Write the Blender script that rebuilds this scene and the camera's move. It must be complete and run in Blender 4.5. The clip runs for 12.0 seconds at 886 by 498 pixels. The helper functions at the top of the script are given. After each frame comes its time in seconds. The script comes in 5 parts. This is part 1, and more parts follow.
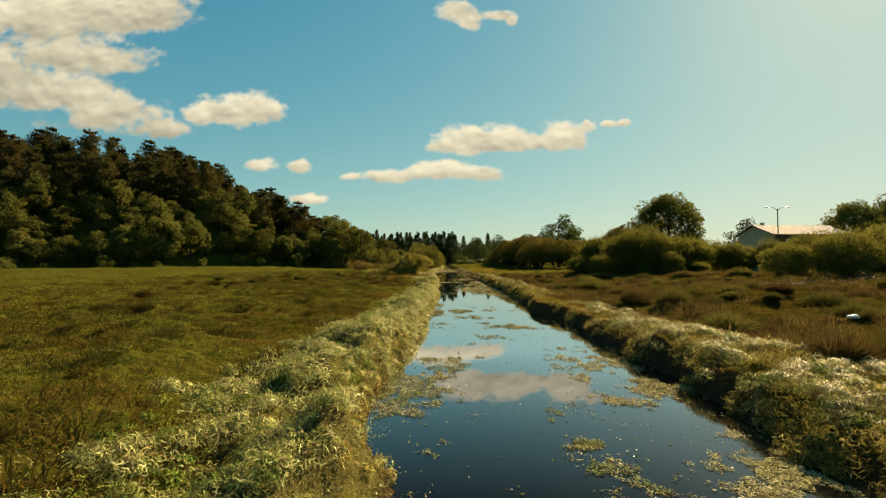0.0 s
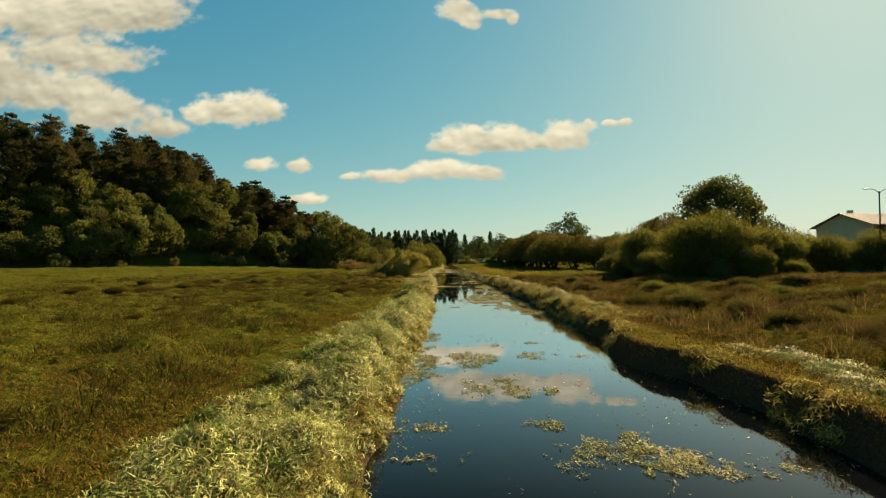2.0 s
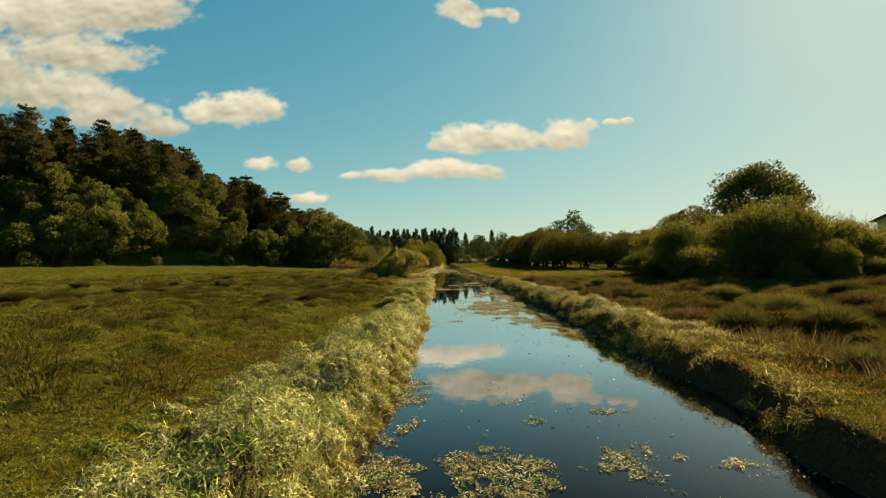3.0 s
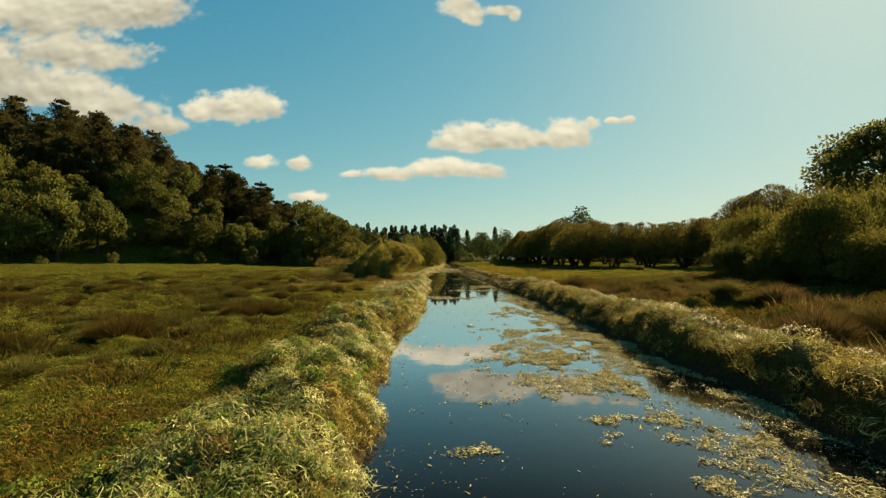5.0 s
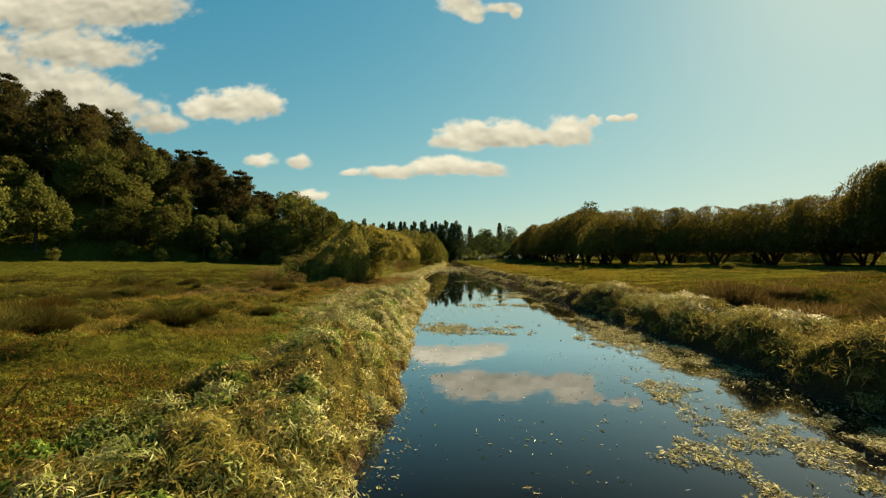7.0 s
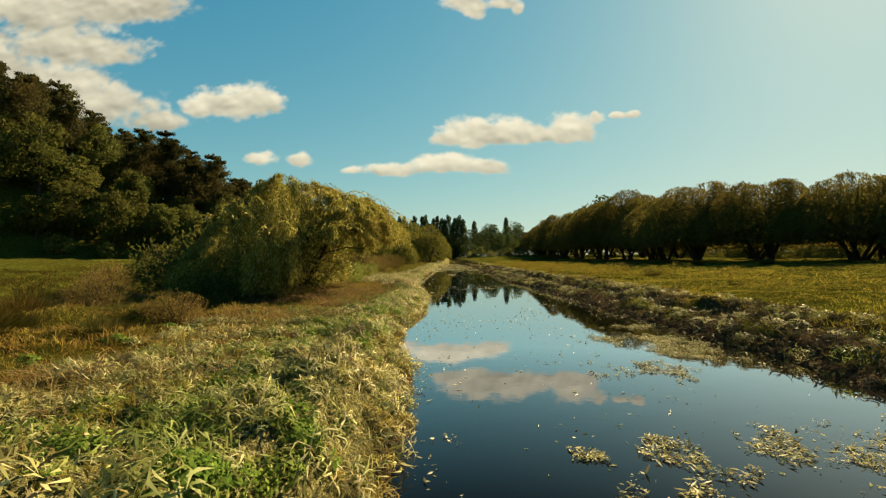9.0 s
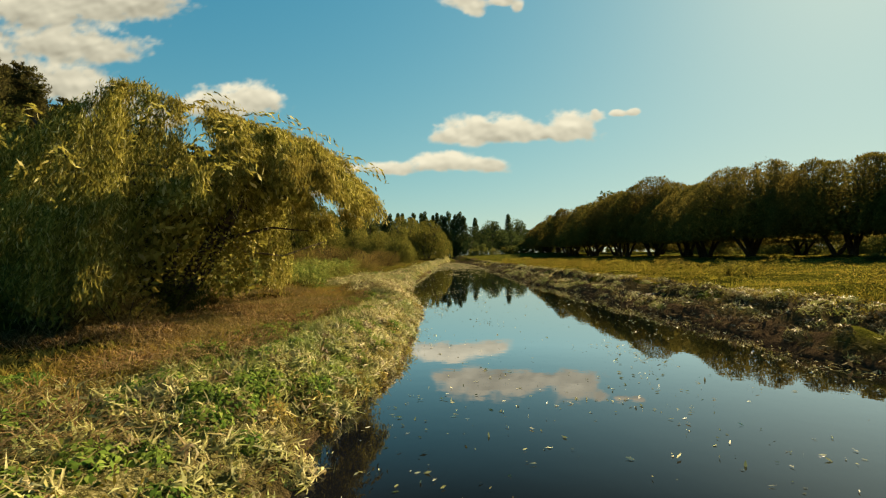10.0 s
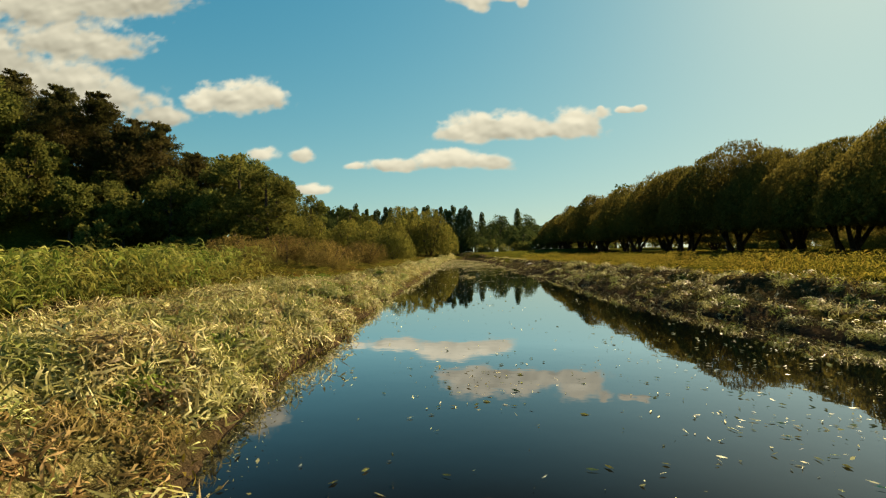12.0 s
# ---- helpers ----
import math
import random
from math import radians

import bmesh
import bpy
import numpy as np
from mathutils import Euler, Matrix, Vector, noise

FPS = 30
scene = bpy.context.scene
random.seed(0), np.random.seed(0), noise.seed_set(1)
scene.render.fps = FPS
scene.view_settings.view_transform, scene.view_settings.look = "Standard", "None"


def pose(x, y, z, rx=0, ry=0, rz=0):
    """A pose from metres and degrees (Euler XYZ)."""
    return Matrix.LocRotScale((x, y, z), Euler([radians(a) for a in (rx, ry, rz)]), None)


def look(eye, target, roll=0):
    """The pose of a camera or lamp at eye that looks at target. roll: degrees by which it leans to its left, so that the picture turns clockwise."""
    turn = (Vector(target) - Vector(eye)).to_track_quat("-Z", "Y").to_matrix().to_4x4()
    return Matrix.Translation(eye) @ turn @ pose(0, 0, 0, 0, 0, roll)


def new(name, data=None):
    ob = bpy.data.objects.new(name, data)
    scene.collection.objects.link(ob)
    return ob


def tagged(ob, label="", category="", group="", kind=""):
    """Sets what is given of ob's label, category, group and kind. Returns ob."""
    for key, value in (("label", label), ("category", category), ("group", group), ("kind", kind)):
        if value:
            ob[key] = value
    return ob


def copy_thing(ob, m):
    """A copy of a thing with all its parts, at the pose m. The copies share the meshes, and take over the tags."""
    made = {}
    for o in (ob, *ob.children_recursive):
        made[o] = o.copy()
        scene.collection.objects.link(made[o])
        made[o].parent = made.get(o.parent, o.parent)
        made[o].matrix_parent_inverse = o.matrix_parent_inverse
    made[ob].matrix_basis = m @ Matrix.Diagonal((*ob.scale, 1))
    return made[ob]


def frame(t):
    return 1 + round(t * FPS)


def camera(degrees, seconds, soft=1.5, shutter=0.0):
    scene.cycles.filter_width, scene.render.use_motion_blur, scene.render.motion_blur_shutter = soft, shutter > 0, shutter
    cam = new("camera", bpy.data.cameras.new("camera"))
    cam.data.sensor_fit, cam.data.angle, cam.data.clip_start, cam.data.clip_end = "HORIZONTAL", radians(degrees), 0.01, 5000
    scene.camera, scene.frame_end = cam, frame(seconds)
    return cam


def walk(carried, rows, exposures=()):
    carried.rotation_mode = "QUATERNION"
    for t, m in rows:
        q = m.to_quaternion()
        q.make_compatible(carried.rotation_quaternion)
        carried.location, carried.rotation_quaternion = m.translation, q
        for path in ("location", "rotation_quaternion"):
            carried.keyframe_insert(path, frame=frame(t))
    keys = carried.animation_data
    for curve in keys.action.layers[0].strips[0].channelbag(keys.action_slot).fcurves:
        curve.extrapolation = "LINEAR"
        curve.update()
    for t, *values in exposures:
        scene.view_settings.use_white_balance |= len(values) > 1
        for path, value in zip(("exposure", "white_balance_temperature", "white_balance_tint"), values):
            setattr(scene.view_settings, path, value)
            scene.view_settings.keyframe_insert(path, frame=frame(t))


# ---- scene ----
# The canal runs along +y, x to the right, z = 0 at the water.
cam = camera(86.0, 12.0, soft=1.25)
PATH = [
    (0, (-0.216, 8.554, 4.504), (-0.216, 10.554, 4.557), -0.4),
    (0.5, (-0.082, 13.758, 4.409), (-0.083, 15.758, 4.462), -0.4),
    (1, (-0.06, 19.208, 4.348), (-0.062, 21.207, 4.402), -0.4),
    (1.5, (-0.048, 24.955, 4.265), (-0.05, 26.954, 4.319), -0.4),
    (2, (0.07, 30.814, 4.257), (0.068, 32.814, 4.31), -0.4),
    (2.5, (0.194, 36.722, 4.186), (0.191, 38.721, 4.237), -0.4),
    (3, (0.305, 42.61, 4.114), (0.301, 44.609, 4.165), -0.4),
    (5, (0.552, 66.251, 3.58), (0.545, 68.25, 3.628), -0.3),
    (5.5, (0.458, 72.291, 3.419), (0.451, 74.29, 3.468), -0.3),
    (6, (0.383, 78.46, 3.297), (0.374, 80.459, 3.344), -0.3),
    (6.5, (0.305, 84.543, 3.14), (0.294, 86.543, 3.186), -0.3),
    (7, (0.132, 90.633, 3.073), (0.122, 92.632, 3.117), -0.3),
    (9, (-0.626, 116.201, 2.614), (-0.642, 118.201, 2.65), -0.4),
    (9.5, (-0.725, 122.401, 2.505), (-0.74, 124.401, 2.534), -0.4),
    (10, (-0.79, 128.431, 2.25), (-0.805, 130.431, 2.281), -0.5),
    (10.5, (-0.8, 134.371, 2.013), (-0.82, 136.371, 2.045), -0.5),
    (11, (-0.878, 140.228, 1.846), (-0.902, 142.227, 1.877), -0.5),
    (11.5, (-1.0, 145.951, 1.79), (-1.029, 147.951, 1.815), -0.4),
    (12, (-1.12, 151.45, 1.75), (-1.152, 153.45, 1.772), -0.4),
]
walk(cam, [(t, look(eye, target, roll)) for t, eye, target, roll in PATH],
     exposures=[(0.0, 1.80, 8450, 13), (3.0, 1.80, 8200, 12), (7.0, 1.80, 7950, 12), (12.0, 1.80, 7900, 12)])

# ---- light: a low sun ahead and to the right, clear sky ----
SUN_AZIMUTH, SUN_ELEVATION = 43.0, 31.0     # degrees from +y towards +x, and above the horizon
world = bpy.data.worlds.new("sky")
scene.world = world
world.use_nodes = True
wn = world.node_tree.nodes
sky = wn.new("ShaderNodeTexSky")
sky.sky_type = "NISHITA"
sky.sun_disc = False
sky.sun_elevation = radians(SUN_ELEVATION)
sky.sun_rotation = radians(SUN_AZIMUTH)
sky.air_density, sky.dust_density, sky.ozone_density = 1.0, 0.4, 2.0
wn["Background"].inputs["Strength"].default_value = 0.0685
tint = wn.new("ShaderNodeMix")
tint.data_type, tint.blend_type = "RGBA", "MULTIPLY"
tint.inputs[0].default_value = 1.0
tint.inputs[7].default_value = (0.565, 0.97, 1.13, 1)
world.node_tree.links.new(sky.outputs["Color"], tint.inputs[6])
# soft upper limit, so that the glow round the sun keeps its cream colour
top, total, ratio = (wn.new("ShaderNodeVectorMath") for _ in range(3))
top.operation, total.operation, ratio.operation = "MULTIPLY", "ADD", "DIVIDE"
for node in (top, total):
    node.inputs[1].default_value = (4.25, 4.5, 4.2)
    world.node_tree.links.new(tint.outputs[2], node.inputs[0])
world.node_tree.links.new(top.outputs[0], ratio.inputs[0])
world.node_tree.links.new(total.outputs[0], ratio.inputs[1])
rich = wn.new("ShaderNodeHueSaturation")
rich.inputs["Saturation"].default_value = 1.3
world.node_tree.links.new(ratio.outputs[0], rich.inputs["Color"])
world.node_tree.links.new(rich.outputs[0], wn["Background"].inputs["Color"])
sun_data = bpy.data.lights.new("sun", "SUN")
sun_data.energy, sun_data.angle, sun_data.color = 5.0, radians(0.6), (1.0, 0.83, 0.57)
sun = new("sun", sun_data)
a, e = radians(SUN_AZIMUTH), radians(SUN_ELEVATION)
toward = Vector((math.sin(a) * math.cos(e), math.cos(a) * math.cos(e), math.sin(e)))
sun.matrix_world = look(toward * 100, (0, 0, 0))

# ---- materials ----
def material(name, rough=0.7, metal=0.0):
    m = bpy.data.materials.new(name)
    m.use_nodes = True
    b = m.node_tree.nodes["Principled BSDF"]
    b.inputs["Roughness"].default_value = rough
    b.inputs["Metallic"].default_value = metal
    b.inputs["Specular IOR Level"].default_value = 0.10
    return m, m.node_tree.nodes, m.node_tree.links, b


def ramp_node(nodes, stops):
    r = nodes.new("ShaderNodeValToRGB")
    els = r.color_ramp.elements
    while len(els) < len(stops):
        els.new(0.5)
    for el, (p, c) in zip(els, stops):
        el.position, el.color = p, (*c, 1)
    return r


def noise_node(nodes, links, vector, scale, detail=5, rough=0.6):
    n = nodes.new("ShaderNodeTexNoise")
    n.inputs["Scale"].default_value, n.inputs["Detail"].default_value = scale, detail
    n.inputs["Roughness"].default_value = rough
    links.new(vector, n.inputs["Vector"])
    return n


def mix_node(nodes, links, fac, a, b, mode="MIX"):
    n = nodes.new("ShaderNodeMix")
    n.data_type, n.blend_type = "RGBA", mode
    for value, k in ((fac, 0), (a, 6), (b, 7)):
        if isinstance(value, (int, float)):
            n.inputs[k].default_value = value
        elif isinstance(value, tuple):
            n.inputs[k].default_value = (*value, 1)
        else:
            links.new(value, n.inputs[k])
    return n.outputs[2]


def leafy(name, stops, patch, patch_scale=0.35, through_light=0.35, rough=0.55, per_thing=0.0, second=None, depth=0.6, gloss=0.0):
    """Leaves and blades: every leaf its own tone, patches of a second tone, light shining through."""
    m, nodes, links, b = material(name, rough)
    b.inputs["Specular IOR Level"].default_value = gloss
    geo = nodes.new("ShaderNodeNewGeometry")
    r = ramp_node(nodes, stops)
    links.new(geo.outputs["Random Per Island"], r.inputs["Fac"])
    n = noise_node(nodes, links, geo.outputs["Position"], patch_scale, 4)
    f = ramp_node(nodes, [(0.42, (0, 0, 0)), (0.62, (1, 1, 1))])
    links.new(n.outputs["Fac"], f.inputs["Fac"])
    col = mix_node(nodes, links, f.outputs["Color"], r.outputs["Color"], mix_node(nodes, links, depth, r.outputs["Color"], patch))
    if second:
        n2 = noise_node(nodes, links, geo.outputs["Position"], patch_scale * 2.7, 4)
        f2 = ramp_node(nodes, [(0.5, (0, 0, 0)), (0.66, (1, 1, 1))])
        links.new(n2.outputs["Fac"], f2.inputs["Fac"])
        col = mix_node(nodes, links, f2.outputs["Color"], col, mix_node(nodes, links, depth + 0.1, col, second))
    if per_thing:
        info = nodes.new("ShaderNodeObjectInfo")
        hsv = nodes.new("ShaderNodeHueSaturation")
        mr = nodes.new("ShaderNodeMapRange")
        mr.inputs["To Min"].default_value, mr.inputs["To Max"].default_value = 1 - per_thing, 1 + per_thing
        links.new(info.outputs["Random"], mr.inputs["Value"])
        links.new(mr.outputs["Result"], hsv.inputs["Value"])
        links.new(col, hsv.inputs["Color"])
        col = hsv.outputs["Color"]
    links.new(col, b.inputs["Base Color"])
    tr = nodes.new("ShaderNodeBsdfTranslucent")
    links.new(col, tr.inputs["Color"])
    mx = nodes.new("ShaderNodeMixShader")
    mx.inputs[0].default_value = through_light
    links.new(b.outputs[0], mx.inputs[1])
    links.new(tr.outputs[0], mx.inputs[2])
    links.new(mx.outputs[0], nodes["Material Output"].inputs["Surface"])
    return m


def bark_material(name, dark, light, scale=9.0):
    m, nodes, links, b = material(name, 0.9)
    tc = nodes.new("ShaderNodeTexCoord")
    mp = nodes.new("ShaderNodeMapping")
    mp.inputs["Scale"].default_value = (1, 1, 0.25)
    links.new(tc.outputs["Object"], mp.inputs["Vector"])
    n = noise_node(nodes, links, mp.outputs[0], scale, 8)
    r = ramp_node(nodes, [(0.35, dark), (0.7, light)])
    links.new(n.outputs["Fac"], r.inputs["Fac"])
    links.new(r.outputs["Color"], b.inputs["Base Color"])
    bump = nodes.new("ShaderNodeBump")
    bump.inputs["Strength"].default_value, bump.inputs["Distance"].default_value = 0.8, 0.03
    links.new(n.outputs["Fac"], bump.inputs["Height"])
    links.new(bump.outputs[0], b.inputs["Normal"])
    return m


def ground_material():
    """Turf in olive, dry brown and bare mud: the meadow's own patches, and wet mud by the water."""
    m, nodes, links, b = material("turf", 1.0)
    b.inputs["Specular IOR Level"].default_value = 0.0
    geo = nodes.new("ShaderNodeNewGeometry")
    big = noise_node(nodes, links, geo.outputs["Position"], 0.13, 5)
    mid = noise_node(nodes, links, geo.outputs["Position"], 0.9, 6, 0.7)
    fine = noise_node(nodes, links, geo.outputs["Position"], 14.0, 6, 0.7)
    green = ramp_node(nodes, [(0.3, (0.018, 0.021, 0.004)), (0.5, (0.048, 0.048, 0.008)), (0.72, (0.10, 0.085, 0.015))])
    links.new(fine.outputs["Fac"], green.inputs["Fac"])
    dry = ramp_node(nodes, [(0.3, (0.024, 0.012, 0.004)), (0.55, (0.062, 0.034, 0.009)), (0.75, (0.105, 0.064, 0.018))])
    links.new(fine.outputs["Fac"], dry.inputs["Fac"])
    attr = nodes.new("ShaderNodeAttribute")
    attr.attribute_name = "dry"
    add = nodes.new("ShaderNodeMath")
    links.new(mid.outputs["Fac"], add.inputs[0])
    links.new(attr.outputs["Fac"], add.inputs[1])
    f = ramp_node(nodes, [(0.48, (0, 0, 0)), (0.75, (1, 1, 1))])
    links.new(add.outputs[0], f.inputs["Fac"])
    col = mix_node(nodes, links, f.outputs["Color"], green.outputs["Color"], dry.outputs["Color"])
    f2 = ramp_node(nodes, [(0.4, (0, 0, 0)), (0.65, (1, 1, 1))])
    links.new(big.outputs["Fac"], f2.inputs["Fac"])
    col = mix_node(nodes, links, f2.outputs["Color"], col, mix_node(nodes, links, 0.35, col, (0.10, 0.12, 0.02)))
    # dark tufts and pale dead blades, half a metre across
    tuft = noise_node(nodes, links, geo.outputs["Position"], 2.1, 7, 0.75)
    f3 = ramp_node(nodes, [(0.46, (0, 0, 0)), (0.60, (1, 1, 1))])
    links.new(tuft.outputs["Fac"], f3.inputs["Fac"])
    col = mix_node(nodes, links, f3.outputs["Color"], col, mix_node(nodes, links, 0.72, col, (0.016, 0.020, 0.005)))
    f4 = ramp_node(nodes, [(0.30, (1, 1, 1)), (0.42, (0, 0, 0))])
    links.new(tuft.outputs["Fac"], f4.inputs["Fac"])
    col = mix_node(nodes, links, f4.outputs["Color"], col, mix_node(nodes, links, 0.55, col, (0.19, 0.155, 0.03)))
    # bed of the weed heaps: matted stalks
    straw = nodes.new("ShaderNodeAttribute")
    straw.attribute_name = "straw"
    mat_noise = noise_node(nodes, links, geo.outputs["Position"], 22.0, 5, 0.8)
    strawc = ramp_node(nodes, [(0.36, (0.020, 0.016, 0.007)), (0.5, (0.10, 0.095, 0.035)), (0.62, (0.30, 0.27, 0.13)), (0.75, (0.45, 0.41, 0.23))])
    links.new(mat_noise.outputs["Fac"], strawc.inputs["Fac"])
    col = mix_node(nodes, links, straw.outputs["Fac"], col, strawc.outputs["Color"])
    mud = nodes.new("ShaderNodeAttribute")
    mud.attribute_name = "mud"
    mudc = ramp_node(nodes, [(0.3, (0.022, 0.016, 0.010)), (0.7, (0.075, 0.054, 0.032))])
    links.new(fine.outputs["Fac"], mudc.inputs["Fac"])
    col = mix_node(nodes, links, mud.outputs["Fac"], col, mudc.outputs["Color"])
    links.new(col, b.inputs["Base Color"])
    bump = nodes.new("ShaderNodeBump")
    bump.inputs["Strength"].default_value, bump.inputs["Distance"].default_value = 1.0, 0.35
    both = nodes.new("ShaderNodeMath")
    both.operation = "MULTIPLY_ADD"
    both.inputs[1].default_value = 0.25
    links.new(fine.outputs["Fac"], both.inputs[0])
    links.new(tuft.outputs["Fac"], both.inputs[2])
    links.new(both.outputs[0], bump.inputs["Height"])
    links.new(bump.outputs[0], b.inputs["Normal"])
    return m


def water_material():
    """Dark peaty water under a mirror that strengthens towards grazing view."""
    m, nodes, links, b = material("canal_water", 0.5)
    b.inputs["Specular IOR Level"].default_value = 0.0
    geo = nodes.new("ShaderNodeNewGeometry")
    n = noise_node(nodes, links, geo.outputs["Position"], 0.25, 3)
    r = ramp_node(nodes, [(0.35, (0.0014, 0.0024, 0.0042)), (0.7, (0.0030, 0.0034, 0.0042))])
    links.new(n.outputs["Fac"], r.inputs["Fac"])
    links.new(r.outputs["Color"], b.inputs["Base Color"])
    small = noise_node(nodes, links, geo.outputs["Position"], 1.6, 3, 0.5)
    bump = nodes.new("ShaderNodeBump")
    bump.inputs["Strength"].default_value, bump.inputs["Distance"].default_value = 0.08, 0.02
    links.new(small.outputs["Fac"], bump.inputs["Height"])
    gloss = nodes.new("ShaderNodeBsdfGlossy")
    gloss.inputs["Roughness"].default_value = 0.012
    links.new(bump.outputs[0], gloss.inputs["Normal"])
    fres = nodes.new("ShaderNodeFresnel")
    fres.inputs["IOR"].default_value = 1.33
    links.new(bump.outputs[0], fres.inputs["Normal"])
    amount = nodes.new("ShaderNodeMapRange")
    for key, value in (("From Min", 0.075), ("From Max", 0.33), ("To Min", 0.04), ("To Max", 0.92)):
        amount.inputs[key].default_value = value
    links.new(fres.outputs[0], amount.inputs["Value"])
    mx = nodes.new("ShaderNodeMixShader")
    links.new(amount.outputs["Result"], mx.inputs[0])
    links.new(b.outputs[0], mx.inputs[1])
    links.new(gloss.outputs[0], mx.inputs[2])
    links.new(mx.outputs[0], nodes["Material Output"].inputs["Surface"])
    return m


def plain(name, color, rough=0.6, metal=0.0, scale=6.0, spread=0.25):
    m, nodes, links, b = material(name, rough, metal)
    tc = nodes.new("ShaderNodeTexCoord")
    n = noise_node(nodes, links, tc.outputs["Object"], scale, 6, 0.7)
    lo, hi = tuple(c * (1 - spread) for c in color), tuple(min(1, c * (1 + spread)) for c in color)
    r = ramp_node(nodes, [(0.3, lo), (0.7, hi)])
    links.new(n.outputs["Fac"], r.inputs["Fac"])
    links.new(r.outputs["Color"], b.inputs["Base Color"])
    return m


TURF = ground_material()
WATER = water_material()
GRASS = leafy("meadow_grass", [(0.0, (0.035, 0.038, 0.006)), (0.5, (0.098, 0.096, 0.013)), (0.85, (0.175, 0.155, 0.024)), (1.0, (0.24, 0.19, 0.045))], (0.125, 0.088, 0.018), 0.25, 0.42, depth=0.66, second=(0.035, 0.05, 0.010))
TUSSOCK = leafy("tussock_blades", [(0.0, (0.020, 0.024, 0.005)), (0.6, (0.044, 0.045, 0.010)), (1.0, (0.095, 0.080, 0.022))], (0.070, 0.038, 0.010), 0.3, 0.28)
BROWN_TUSSOCK = leafy("brown_tussock_blades", [(0.0, (0.034, 0.022, 0.009)), (0.5, (0.070, 0.045, 0.016)), (0.9, (0.125, 0.085, 0.030)), (1.0, (0.24, 0.18, 0.075))], (0.052, 0.052, 0.014), 0.6, 0.34, 0.6, 0.35)
OLIVE_TUSSOCK = leafy("olive_tussock_blades", [(0.0, (0.030, 0.034, 0.008)), (0.5, (0.064, 0.068, 0.016)), (0.9, (0.12, 0.115, 0.030)), (1.0, (0.22, 0.18, 0.06))], (0.070, 0.054, 0.015), 0.6, 0.36, 0.6, 0.3)
BROWN_BUSH = leafy("brown_bush_twigs", [(0.0, (0.060, 0.040, 0.014)), (0.5, (0.120, 0.085, 0.027)), (1.0, (0.22, 0.160, 0.055))], (0.105, 0.095, 0.022), 0.4, 0.4, 0.6, 0.3)
DRY_GRASS = leafy("dry_grass", [(0.0, (0.026, 0.017, 0.005)), (0.5, (0.068, 0.045, 0.011)), (0.9, (0.13, 0.088, 0.021)), (1.0, (0.19, 0.14, 0.036))], (0.060, 0.058, 0.010), 0.35, 0.3, second=(0.10, 0.045, 0.012))
BANK_WEED = leafy("bank_weed", [(0.0, (0.068, 0.047, 0.015)), (0.5, (0.185, 0.152, 0.042)), (0.85, (0.36, 0.31, 0.095)), (1.0, (0.64, 0.58, 0.28))], (0.16, 0.155, 0.034), 0.8, 0.45, second=(0.11, 0.065, 0.024), depth=0.7)
STRAW = leafy("cut_weed", [(0.0, (0.085, 0.060, 0.024)), (0.25, (0.19, 0.175, 0.062)), (0.6, (0.32, 0.305, 0.110)), (0.9, (0.52, 0.49, 0.25)), (1.0, (0.20, 0.12, 0.05))], (0.11, 0.165, 0.026), 0.75, 0.36, second=(0.095, 0.056, 0.024), depth=0.8, gloss=0.15)
CURED = leafy("cured_weed", [(0.0, (0.075, 0.048, 0.020)), (0.25, (0.16, 0.130, 0.050)), (0.6, (0.33, 0.30, 0.115)), (0.9, (0.64, 0.59, 0.31)), (1.0, (0.17, 0.10, 0.04))], (0.12, 0.165, 0.032), 0.7, 0.36, second=(0.10, 0.058, 0.026), depth=0.75, gloss=0.15)
YELLOW_GRASS = leafy("sunny_meadow_grass", [(0.0, (0.075, 0.080, 0.011)), (0.5, (0.145, 0.140, 0.020)), (0.85, (0.21, 0.185, 0.032)), (1.0, (0.28, 0.21, 0.05))], (0.18, 0.12, 0.024), 0.22, 0.45)
GREEN_WEED = leafy("green_weed_leaves", [(0.0, (0.030, 0.065, 0.012)), (0.6, (0.075, 0.14, 0.025)), (1.0, (0.17, 0.22, 0.05))], (0.14, 0.17, 0.035), 0.8, 0.35)
REED = leafy("reed_blades", [(0.0, (0.045, 0.075, 0.014)), (0.6, (0.11, 0.155, 0.030)), (1.0, (0.28, 0.30, 0.09))], (0.17, 0.12, 0.030), 0.5, 0.42)
FLOAT = leafy("floating_weed_leaves", [(0.0, (0.035, 0.032, 0.014)), (0.35, (0.12, 0.115, 0.042)), (0.75, (0.31, 0.295, 0.140)), (0.93, (0.62, 0.59, 0.40)), (1.0, (0.12, 0.19, 0.04))], (0.10, 0.135, 0.032), 1.1, 0.15, second=(0.075, 0.052, 0.024), depth=0.7)
RAFT = leafy("raft_leaves", [(0.0, (0.06, 0.054, 0.024)), (0.35, (0.18, 0.168, 0.072)), (0.75, (0.38, 0.355, 0.180)), (0.93, (0.68, 0.64, 0.44)), (1.0, (0.13, 0.19, 0.04))], (0.22, 0.215, 0.095), 1.1, 0.15, second=(0.11, 0.085, 0.040), depth=0.6)
SCRAP = leafy("floating_scraps", [(0.0, (0.10, 0.10, 0.04)), (0.3, (0.24, 0.26, 0.09)), (0.7, (0.50, 0.50, 0.30)), (1.0, (0.75, 0.74, 0.58))], (0.20, 0.20, 0.06), 1.5, 0.1, gloss=0.08)
